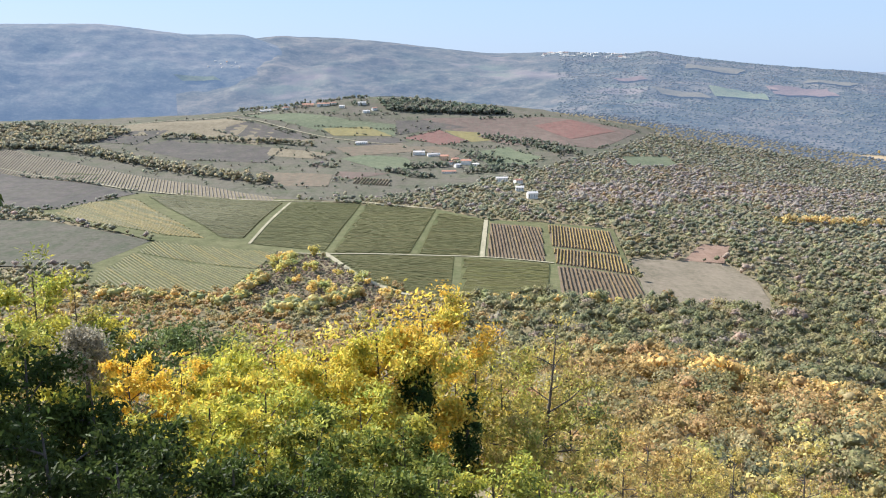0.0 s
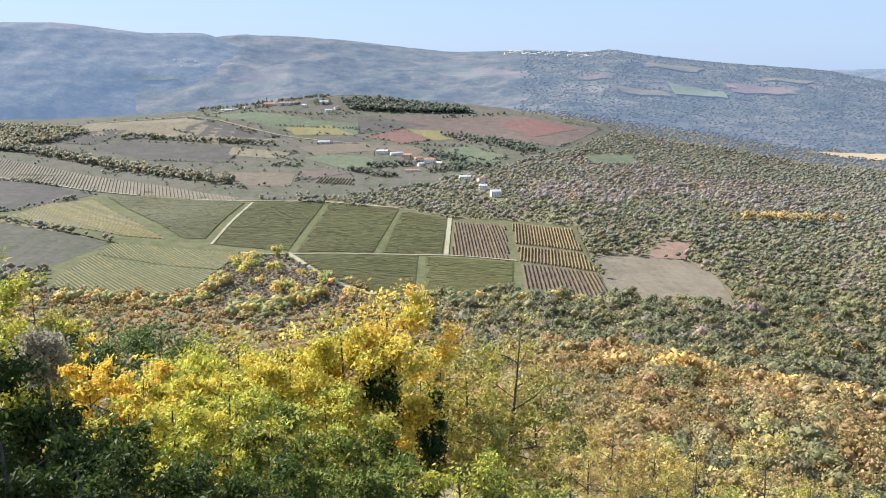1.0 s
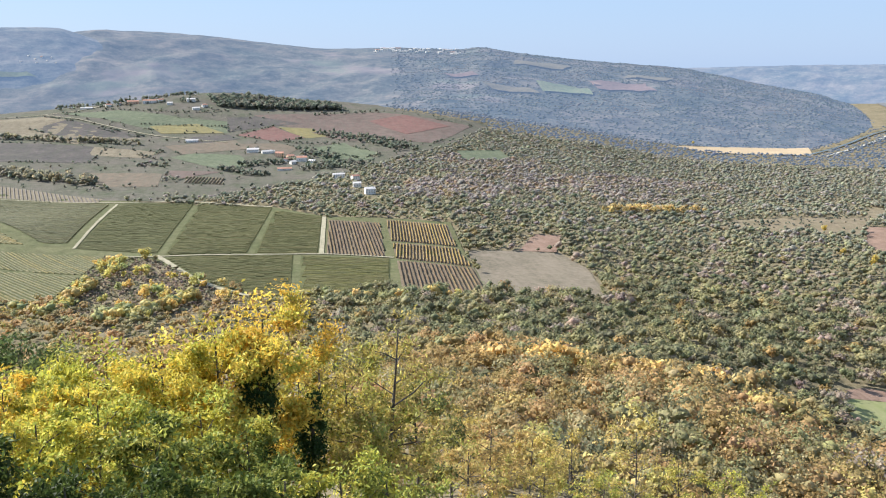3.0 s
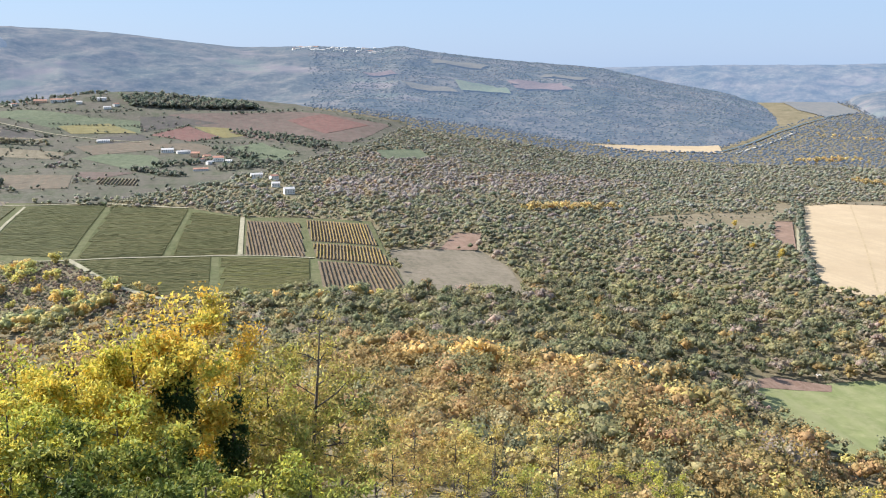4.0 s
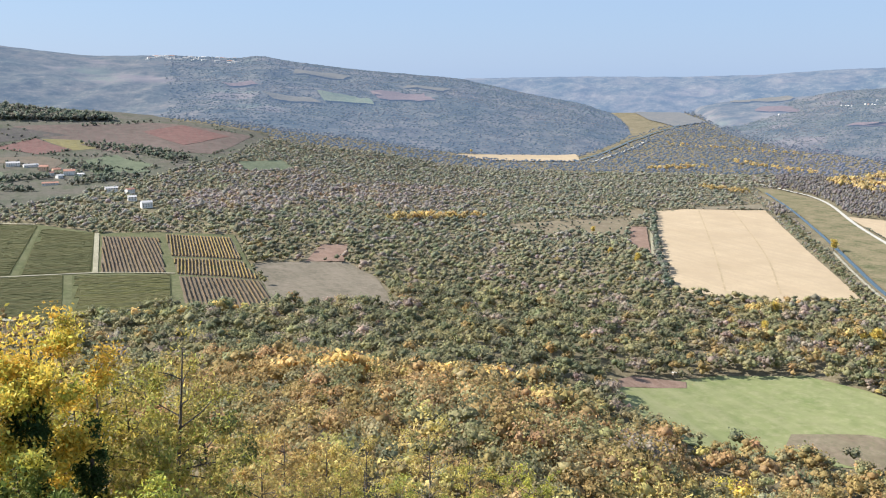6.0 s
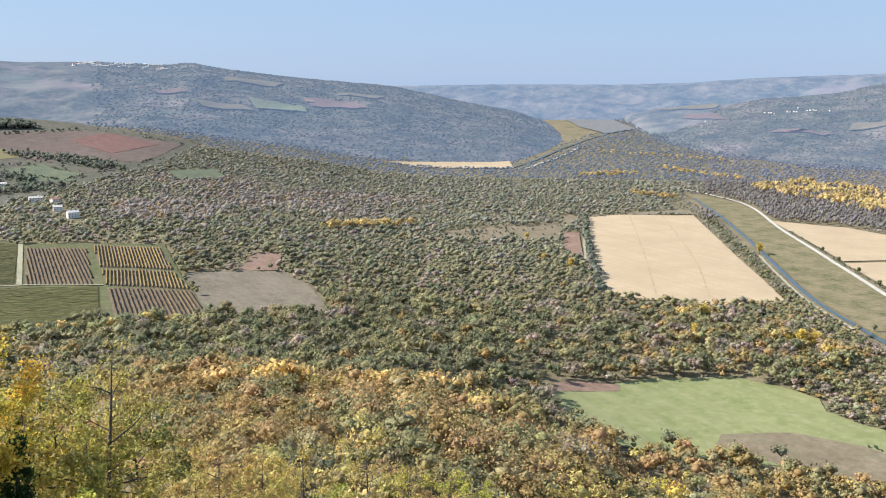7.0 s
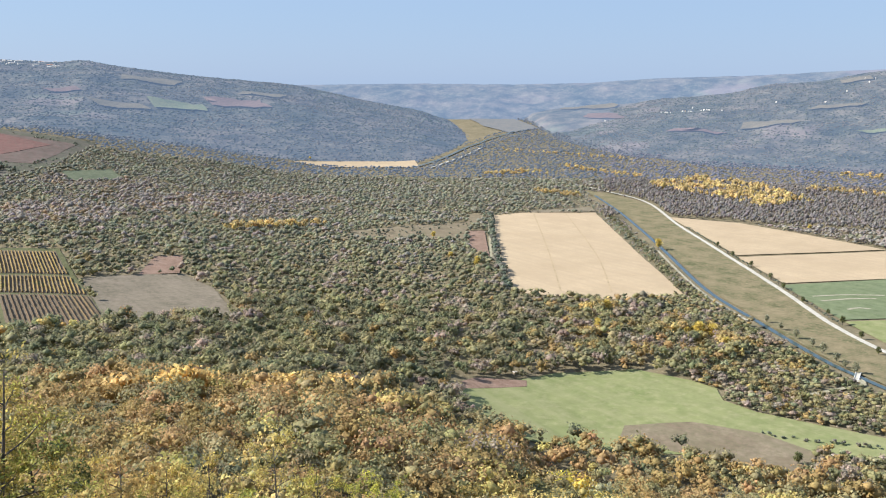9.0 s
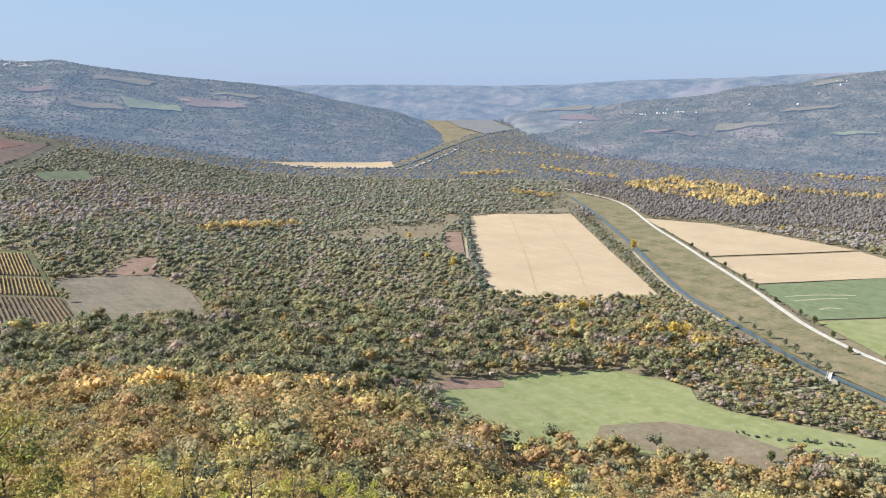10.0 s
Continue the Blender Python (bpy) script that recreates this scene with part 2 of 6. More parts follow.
def on_range(name, az, v):
    """Points on a range at bearings az and shares v of the way from its foot to its crest."""
    a, s, grid, _ = RANGES[name]
    i = np.clip((np.asarray(az) - a[0]) / 0.2, 0, len(a) - 1.001)
    j = np.clip(np.interp(v, s, np.arange(len(s))), 0, len(s) - 1.001)
    i0, j0 = i.astype(int), j.astype(int)
    fi, fj = (i - i0)[:, None], (j - j0)[:, None]
    return (grid[j0, i0] * (1 - fi) + grid[j0, i0 + 1] * fi) * (1 - fj) + (grid[j0 + 1, i0] * (1 - fi) + grid[j0 + 1, i0 + 1] * fi) * fj


def share_at(name, az, angle):
    """The share of the way up a range at which its surface stands under a height angle."""
    v = np.linspace(0, 1, 300)
    q = on_range(name, np.full(300, az), v)
    up = np.degrees(np.arctan2(q[:, 2] - EYE, np.hypot(q[:, 0], q[:, 1])))
    return float(v[np.argmax(up >= angle)]) if (up >= angle).any() else 1.0


def hill_field(name, az0, az1, low, high, material, label):
    """A cleared field draped on a far range between two bearings and two height angles."""
    mid = 0.5 * (az0 + az1)
    v0, v1 = share_at(name, mid, low), share_at(name, mid, high)
    A, V = np.meshgrid(np.linspace(az0, az1, 9), np.linspace(v0, v1, 6))
    A = A + 0.25 * (az1 - az0) * (V - v0) / max(1e-6, v1 - v0) * math.sin(az0 * 7) + 0.08 * (az1 - az0) * waves(A * 60, V * 300, 60, 3)
    V = V + 0.10 * (v1 - v0) * waves(A * 60, V * 300, 50, 4)
    q = on_range(name, A.ravel(), V.ravel())
    q[:, 2] += 5.0
    me = tri_mesh("field", q, grid_tris(6, 9), material)
    RANGES[name][3].append((az0 - 0.05, az1 + 0.05, min(v0, v1), max(v0, v1)))
    tagged(new("field", me), label, "field", kind="structure")


def on_hills(az, r):
    """The ground's height at a bearing and distance, hills included."""
    x, y = r * math.sin(radians(az)), r * math.cos(radians(az))
    best = float(height(x, y))
    for tree in HILLS:
        spot = tree.ray_cast(Vector((x, y, 3000)), Vector((0, 0, -1)))[0]
        if spot:
            best = max(best, spot.z)
    return x, y, best


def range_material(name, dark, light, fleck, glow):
    """Wooded hillsides with brown and green stands and a few clearings; kilometres of air are painted in as blue
    emission.
    """
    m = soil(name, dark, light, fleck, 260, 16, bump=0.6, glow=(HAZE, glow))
    nt = m.node_tree
    bsdf = nt.nodes["Principled BSDF"]
    at = nt.nodes.new("ShaderNodeNewGeometry").outputs["Position"]
    flat = nt.nodes.new("ShaderNodeMapping")
    flat.inputs["Scale"].default_value = (1, 1, 3)
    nt.links.new(at, flat.inputs["Vector"])
    col = bsdf.inputs["Base Color"].links[0].from_socket
    stands = ramp_node(nt, noise_node(nt, flat.outputs[0], 85, 6, 0.7), [(0.38, (0.45, 0.5, 0.5)), (0.62, (1.3, 1.2, 1.15))])
    col = blend_node(nt, 1.0, col, stands, "MULTIPLY")
    clear = ramp_node(nt, noise_node(nt, flat.outputs[0], 430, 3, 0.5), [(0.60, (0, 0, 0)), (0.67, (0.55, 0.55, 0.55))])
    tone = ramp_node(nt, noise_node(nt, flat.outputs[0], 210, 2), [(0.42, (0.12, 0.125, 0.08)), (0.58, (0.17, 0.125, 0.105))])
    nt.links.new(blend_node(nt, clear, col, tone), bsdf.inputs["Base Color"])
    return m


# haze strength of each range, given to hillsides and leaves as emission
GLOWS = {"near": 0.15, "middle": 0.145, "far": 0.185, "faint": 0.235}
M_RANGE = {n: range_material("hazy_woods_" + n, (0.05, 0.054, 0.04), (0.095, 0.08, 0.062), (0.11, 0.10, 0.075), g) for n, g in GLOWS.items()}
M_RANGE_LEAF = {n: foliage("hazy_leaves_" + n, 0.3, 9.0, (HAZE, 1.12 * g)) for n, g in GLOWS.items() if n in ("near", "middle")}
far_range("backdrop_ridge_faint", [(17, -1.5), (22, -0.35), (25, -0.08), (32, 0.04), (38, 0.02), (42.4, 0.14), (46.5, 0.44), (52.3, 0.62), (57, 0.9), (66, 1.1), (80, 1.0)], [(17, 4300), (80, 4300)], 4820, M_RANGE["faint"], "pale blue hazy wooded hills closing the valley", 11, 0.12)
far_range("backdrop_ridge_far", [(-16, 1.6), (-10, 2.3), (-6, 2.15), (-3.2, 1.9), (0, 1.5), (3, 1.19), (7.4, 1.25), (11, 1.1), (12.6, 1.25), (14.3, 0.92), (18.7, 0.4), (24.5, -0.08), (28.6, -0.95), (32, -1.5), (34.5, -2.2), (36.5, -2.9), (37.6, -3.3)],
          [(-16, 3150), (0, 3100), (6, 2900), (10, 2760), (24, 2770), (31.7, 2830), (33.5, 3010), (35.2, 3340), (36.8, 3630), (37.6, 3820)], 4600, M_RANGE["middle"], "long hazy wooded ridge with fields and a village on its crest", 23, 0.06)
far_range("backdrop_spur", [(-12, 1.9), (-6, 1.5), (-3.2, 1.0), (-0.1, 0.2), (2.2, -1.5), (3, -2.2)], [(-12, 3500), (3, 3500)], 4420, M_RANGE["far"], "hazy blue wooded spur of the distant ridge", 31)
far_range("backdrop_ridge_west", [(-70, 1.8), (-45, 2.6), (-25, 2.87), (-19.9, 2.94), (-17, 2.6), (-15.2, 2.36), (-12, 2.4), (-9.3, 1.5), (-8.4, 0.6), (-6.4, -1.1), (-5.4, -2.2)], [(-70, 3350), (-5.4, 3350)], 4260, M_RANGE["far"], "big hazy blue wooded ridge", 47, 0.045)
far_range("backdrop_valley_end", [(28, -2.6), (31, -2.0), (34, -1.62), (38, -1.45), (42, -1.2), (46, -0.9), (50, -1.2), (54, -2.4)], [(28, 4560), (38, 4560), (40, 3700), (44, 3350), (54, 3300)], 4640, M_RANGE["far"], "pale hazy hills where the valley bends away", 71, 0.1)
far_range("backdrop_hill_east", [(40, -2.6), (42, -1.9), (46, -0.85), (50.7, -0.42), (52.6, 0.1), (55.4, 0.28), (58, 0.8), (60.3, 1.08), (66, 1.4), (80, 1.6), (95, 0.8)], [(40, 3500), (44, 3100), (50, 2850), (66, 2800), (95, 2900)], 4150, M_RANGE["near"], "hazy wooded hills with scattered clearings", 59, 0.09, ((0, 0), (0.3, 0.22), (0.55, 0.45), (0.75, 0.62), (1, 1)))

# far field soils that emit the haze colour in place of real air
H_RED = soil("far_red_vineyard_haze_glow", (0.125, 0.082, 0.072), (0.140, 0.094, 0.080), (0.109, 0.086, 0.072), 60, 8.0, glow=(HAZE, 0.125))
H_TAN = soil("far_dry_field_haze_glow", (0.117, 0.098, 0.068), (0.140, 0.113, 0.076), (0.101, 0.094, 0.064), 60, 8.0, glow=(HAZE, 0.125))
H_GREEN = soil("far_pasture_haze_glow", (0.109, 0.125, 0.072), (0.140, 0.140, 0.080), (0.094, 0.101, 0.064), 60, 8.0, glow=(HAZE, 0.125))
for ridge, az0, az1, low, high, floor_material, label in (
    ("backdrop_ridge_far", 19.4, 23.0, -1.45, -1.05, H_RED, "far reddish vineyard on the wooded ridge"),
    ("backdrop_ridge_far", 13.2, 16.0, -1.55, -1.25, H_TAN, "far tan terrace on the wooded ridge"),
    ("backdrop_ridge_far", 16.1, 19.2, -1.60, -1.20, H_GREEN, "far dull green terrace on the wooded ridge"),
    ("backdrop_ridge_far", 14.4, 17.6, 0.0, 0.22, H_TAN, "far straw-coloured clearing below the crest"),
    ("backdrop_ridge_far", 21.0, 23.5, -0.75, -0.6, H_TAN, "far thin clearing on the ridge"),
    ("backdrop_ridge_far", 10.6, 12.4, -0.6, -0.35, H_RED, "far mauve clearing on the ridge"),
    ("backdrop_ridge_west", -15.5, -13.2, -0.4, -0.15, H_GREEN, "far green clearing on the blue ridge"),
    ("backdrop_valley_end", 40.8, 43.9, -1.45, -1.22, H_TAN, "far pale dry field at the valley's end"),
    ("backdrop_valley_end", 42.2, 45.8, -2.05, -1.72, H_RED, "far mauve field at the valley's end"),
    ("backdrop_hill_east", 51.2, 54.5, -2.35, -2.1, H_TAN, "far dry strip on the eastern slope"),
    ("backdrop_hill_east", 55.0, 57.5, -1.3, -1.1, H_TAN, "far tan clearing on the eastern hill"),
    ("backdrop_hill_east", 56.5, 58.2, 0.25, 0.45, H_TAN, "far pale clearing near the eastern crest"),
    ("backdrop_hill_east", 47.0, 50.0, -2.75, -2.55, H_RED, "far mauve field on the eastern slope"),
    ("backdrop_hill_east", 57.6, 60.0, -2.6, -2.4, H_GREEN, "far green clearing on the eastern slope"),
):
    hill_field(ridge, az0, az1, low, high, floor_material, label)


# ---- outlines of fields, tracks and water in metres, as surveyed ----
G0 = [(-621, 1376), (-517, 1560), (-267, 1507), (-14, 1419), (62, 1319), (145, 1300), (237, 1269), (202, 865), (105, 857), (7, 857), (-89, 967), (-157, 1103), (-221, 903), (-376, 951), (-423, 1059), (-383, 1187)]
V1 = [(-589, 1363), (-570, 1468), (-510, 1509), (-319, 1203), (-378, 1220)]
V2 = [(-495, 1527), (-438, 1553), (-258, 1464), (-266, 1203), (-297, 1204)]
V3 = [(-247, 1464), (-133, 1475), (-147, 1117), (-253, 1172)]
V4 = [(-126, 1476), (-12, 1405), (-42, 1108), (-138, 1110)]
V5 = [(-9, 1386), (59, 1315), (42, 1098), (-34, 1109)]
V6 = [(-139, 1091), (13, 1095), (6, 876), (-35, 896), (-91, 981)]
V7 = [(21, 1092), (123, 1046), (103, 879), (14, 869)]
B1 = [(66, 1292), (135, 1261), (119, 1058), (52, 1094)]
B2 = [(146, 1283), (229, 1251), (216, 1120), (137, 1146)]
B3 = [(137, 1136), (216, 1112), (213, 1001), (131, 1046)]
B4 = [(130, 1036), (212, 994), (200, 869), (115, 868)]
L1 = [(-382, 1187), (-224, 1132), (-207, 1117), (-213, 1023), (-383, 1122)]
L2 = [(-387, 1119), (-215, 1016), (-222, 908), (-374, 954), (-392, 1015)]
F1 = [(227, 1102), (290, 1117), (349, 1104), (356, 1022), (319, 848), (261, 852), (199, 864)]
F2 = [(341, 1202), (378, 1196), (345, 1109), (296, 1115)]
LF1 = [(-1136, 1876), (-869, 1796), (-789, 1764), (-525, 1555), (-598, 1405), (-832, 1358)]
LF0 = [(-803, 1309), (-579, 1317), (-385, 1187), (-418, 1044), (-647, 1045)]
LF2 = [(-1103, 2033), (-952, 2029), (-512, 1707), (-278, 1520), (-281, 1483), (-525, 1583), (-1003, 1842)]
LF3 = [(-708, 2117), (-661, 2226), (-370, 2113), (-376, 1941), (-543, 1941)]
LF4 = [(-911, 2350), (-594, 2532), (-309, 2241), (-443, 2157), (-639, 2298), (-835, 2218)]
LF5 = [(-579, 2603), (-422, 2615), (-249, 2481), (-66, 2420), (-120, 2313), (-279, 2344)]
LF6 = [(-315, 2403), (-199, 2416), (-127, 2307), (-276, 2315)]
R1 = [(-102, 2284), (-10, 2373), (64, 2231), (-7, 2166)]
R1b = [(2, 2364), (87, 2344), (119, 2244), (67, 2222)]
R2 = [(-61, 2504), (271, 2536), (506, 2398), (356, 2112), (153, 2170)]
R3 = [(238, 2430), (342, 2488), (440, 2362), (307, 2232)]
O1 = [(-249, 2134), (-98, 2194), (-63, 2060), (-206, 2027)]
O2 = [(-105, 2130), (6, 2136), (47, 2081), (18, 1974)]
N1 = [(-223, 1989), (-182, 2038), (-80, 1987), (-50, 1862), (-107, 1818)]
N2 = [(-359, 1819), (-214, 1772), (-207, 1628), (-312, 1654)]
N3 = [(-168, 1732), (-99, 1716), (-97, 1641), (-164, 1657)]
N4 = [(392, 2026), (504, 2079), (504, 1974), (383, 1918)]
N6 = [(57, 2084), (151, 2140), (196, 1931), (107, 1839)]
T1 = [(1049, 1415), (1125, 1417), (1247, 1336), (841, 739), (740, 778), (671, 869)]
T1b = [(900, 1281), (928, 1269), (770, 1037), (814, 1150)]
T1c = [(1151, 1431), (1295, 1405), (1261, 1347), (1144, 1405)]
T2 = [(1330, 1218), (1386, 1101), (1351, 792), (1112, 882)]
T3 = [(1101, 873), (1345, 784), (1300, 687), (1211, 638), (1002, 719)]
G1 = [(991, 714), (1211, 638), (1056, 489), (897, 568)]
G2 = [(893, 562), (1065, 480), (800, 354), (823, 443)]
M = [(397, 581), (469, 586), (510, 589), (580, 563), (598, 515), (600, 488), (580, 464), (580, 432), (596, 389), (621, 329), (650, 291), (601, 267), (550, 357), (462, 408), (387, 470), (379, 527)]
Mb = [(472, 466), (520, 444), (545, 401), (547, 357), (502, 333), (466, 411), (454, 452)]
Mc = [(399, 589), (432, 600), (471, 581), (461, 568), (399, 578)]
LEV = [(1496, 1644), (1505, 1557), (1444, 1389), (1246, 1113), (1074, 859), (952, 682), (868, 562), (820, 481), (801, 431), (760, 322), (678, 284), (715, 382), (738, 446), (759, 501), (827, 627), (914, 774), (1075, 994), (1285, 1295)]
FF = [(1115, 2492), (1547, 2504), (1440, 2298), (1161, 2401)]
Q1 = [(2656, 1649), (2729, 1627), (2593, 1550), (2578, 1581)]
Q2 = [(2474, 2540), (2590, 2551), (2413, 2333), (2349, 2381)]
CANAL = [(1446, 1551), (1268, 1278), (1053, 973), (893, 756), (816, 617), (749, 494), (728, 440), (707, 377), (667, 279)]
ROAD = [(1568, 1757), (1522, 1575), (1459, 1404), (1255, 1121), (1081, 865), (958, 686), (872, 565), (825, 483), (805, 433), (765, 324)]
TRK = [(722, 437), (711, 425), (685, 429), (650, 434)]
FRIV = [(1424, 2304), (1616, 2445), (1884, 2669), (2131, 2849), (2313, 2967)]
FWHT = [(2573, 2540), (2420, 2326), (2348, 2211)]
TRK2 = [(1027, 1393), (842, 1135), (779, 1047)]
TRKL = [(-859, 2366), (-732, 2477), (-603, 2573), (-509, 2655), (-468, 2702)]
TRKL2 = [(-875, 1809), (-711, 1706), (-525, 1583), (-272, 1484), (-134, 1485), (-14, 1414)]
TRKL3 = [(-603, 2573), (-453, 2433), (-257, 2266), (-113, 2169)]
TRKL4 = [(61, 1315), (46, 1097)]
TRKM = [(-208, 1120), (-149, 1102), (-60, 1100), (44, 1094), (128, 1052)]
TRKM2 = [(-147, 1107), (-90, 970), (-35, 892)]
N5 = [(-222, 2850), (-190, 2915), (-60, 2915), (-20, 2880), (-165, 2810)]
FV = [(2560, 3700), (2765, 3664), (2620, 3330), (2470, 3010), (2260, 2930), (2330, 3200)]
STRIP = [(664, 1312), (727, 1373), (960, 1370), (1030, 1461), (1049, 1431), (900, 1285), (850, 1213), (763, 1266)]
BELT_A = [(-972, 2072), (-807, 2039), (-553, 1851), (-328, 1684)]
BELT_B = [(-687, 2243), (-629, 2260), (-493, 2205), (-310, 2150)]
BELT_C = [(-1028, 2139), (-924, 2238), (-830, 2322)]
BELT_D = [(-1089, 2272), (-995, 2312)]
BELT_E = [(-333, 2422), (-123, 2376)]
BELT_F = [(-75, 1864), (5, 1881)]
BELT_G = [(-107, 1827), (-27, 1737)]
BELT_H = [(-293, 2028), (-221, 1934)]
BELT_I = [(112, 2286), (228, 2127), (279, 2018)]
BELT_J = [(-458, 2640), (-255, 2537), (-132, 2562)]
BELT_K = [(100, 2506), (272, 2545)]
BELT_L = [(-7, 2166), (137, 2129)]
BELT_M = [(56, 2042), (113, 1932)]
BELT_N = [(72, 1802), (163, 1835)]
HILL_WOOD = [(-190, 2690), (-73, 2714), (138, 2648), (197, 2579), (-39, 2574), (-150, 2603)]
WEST_WOOD = [(-1260, 2206), (-1020, 2304), (-906, 2336), (-772, 2298), (-805, 2172), (-920, 2070), (-1097, 1909)]
SCRUB = [(-208, 1120), (-156, 1099), (-89, 965), (-26, 871), (-115, 800), (-200, 860), (-217, 963)]
U1 = [(-519, 2466), (-314, 2282), (-405, 2167), (-581, 2347)]
U2 = [(-224, 2248), (-119, 2292), (-86, 2221), (-184, 2143)]
U3 = [(-128, 2481), (-53, 2492), (66, 2396), (-14, 2379), (-121, 2319)]
U4 = [(-397, 2123), (-247, 2061), (-276, 1991), (-393, 2032)]
U5 = [(-207, 1809), (-106, 1797), (-173, 1710), (-211, 1751)]
U6 = [(125, 2147), (214, 1996), (171, 1924), (106, 2043)]
U7 = [(-921, 2265), (-693, 2338), (-717, 2145), (-869, 2166)]
U8 = [(-27, 1737), (67, 1688), (54, 1607), (-47, 1655)]

S_GRASS = soil("grass_track", (0.09, 0.098, 0.046), (0.118, 0.115, 0.06), (0.145, 0.132, 0.08), 45, 2.5)
S_VINE = soil("vineyard_floor", (0.072, 0.08, 0.036), (0.092, 0.094, 0.042), (0.11, 0.10, 0.055), 60, 2.0)
S_VINE_BROWN = soil("bare_vineyard_floor", (0.125, 0.098, 0.072), (0.165, 0.128, 0.095), (0.20, 0.165, 0.12), 40, 2.0)
S_STUBBLE = soil("maize_stubble", (0.37, 0.28, 0.18), (0.43, 0.33, 0.215), (0.34, 0.26, 0.175), 110, 2.5, streak=(-36, 9.0), mottled=0.25)
S_STUBBLE_CROSS = soil("cut_stubble", (0.37, 0.28, 0.18), (0.43, 0.33, 0.215), (0.34, 0.26, 0.175), 110, 2.5, streak=(60, 9.0), mottled=0.25)
S_FALLOW = soil("fallow_grey", (0.141, 0.115, 0.083), (0.186, 0.154, 0.109), (0.218, 0.186, 0.134), 50, 2.5, streak=(25, 6.0))
S_PLOUGH = soil("ploughed_soil", (0.165, 0.105, 0.08), (0.22, 0.145, 0.11), (0.25, 0.175, 0.135), 40, 1.5, streak=(-30, 4.0))
S_GREYFIELD = soil("grey_harvested_field", (0.075, 0.066, 0.068), (0.115, 0.095, 0.093), (0.085, 0.085, 0.064), 38, 3.0, streak=(50, 7.0))
S_MEADOW = soil("green_meadow", (0.165, 0.185, 0.075), (0.215, 0.22, 0.10), (0.25, 0.24, 0.125), 55, 9.0, bump=0.1, streak=(-50, 14.0), mottled=0.6)
S_WHEAT = soil("young_wheat", (0.125, 0.15, 0.08), (0.145, 0.168, 0.09), (0.165, 0.18, 0.11), 60, 2.0, streak=(60, 8.0))
S_LEVEE = soil("river_bank_grass", (0.095, 0.10, 0.05), (0.20, 0.165, 0.10), (0.23, 0.18, 0.11), 34, 4.0, streak=(-37, 10.0))
S_RED = soil("red_vineyard", (0.158, 0.084, 0.077), (0.180, 0.097, 0.086), (0.150, 0.105, 0.088), 60, 3.0, streak=(20, 5.0))
S_REDBROWN = soil("red_brown_vineyard", (0.128, 0.092, 0.082), (0.150, 0.105, 0.093), (0.131, 0.113, 0.093), 90, 4.0, streak=(20, 6.0))
S_YELLOW = soil("yellow_vineyard", (0.190, 0.156, 0.072), (0.213, 0.180, 0.085), (0.161, 0.148, 0.085), 60, 3.0, streak=(15, 5.0))
S_ORANGE = soil("rust_vineyard", (0.140, 0.109, 0.086), (0.164, 0.126, 0.095), (0.132, 0.118, 0.090), 60, 3.0, streak=(30, 5.0))
S_LAWN = soil("hill_pasture", (0.104, 0.119, 0.079), (0.124, 0.136, 0.088), (0.140, 0.144, 0.101), 50, 3.0)
S_ROAD = soil("pale_gravel", (0.416, 0.384, 0.336), (0.496, 0.464, 0.408), (0.336, 0.304, 0.256), 12, 0.8, rough=0.9, bump=0.2)
S_DUST = soil("dry_track", (0.272, 0.240, 0.176), (0.352, 0.312, 0.232), (0.216, 0.208, 0.120), 14, 1.0)
S_BANK = soil("bare_bank", (0.304, 0.272, 0.208), (0.400, 0.360, 0.288), (0.192, 0.168, 0.104), 16, 1.5)
S_ROUGH = soil("rough_pasture", (0.065, 0.074, 0.048), (0.10, 0.09, 0.074), (0.115, 0.10, 0.085), 40, 5.0, streak=(60, 12.0))
S_UPLAND = soil("upland_grass", (0.078, 0.086, 0.055), (0.115, 0.10, 0.084), (0.13, 0.115, 0.094), 60, 6.0, streak=(35, 16.0))

S_WHEEL = soil("rutted_stubble", (0.33, 0.25, 0.16), (0.38, 0.29, 0.185), (0.31, 0.24, 0.155), 30, 2.0)
S_DRYGRASS = soil("dry_grass_field", (0.135, 0.115, 0.085), (0.19, 0.155, 0.12), (0.21, 0.175, 0.13), 28, 3.0, streak=(12, 9.0))
S_TILLED = soil("tilled_patch", (0.17, 0.13, 0.092), (0.22, 0.175, 0.125), (0.16, 0.14, 0.085), 26, 2.5, streak=(-40, 6.0))

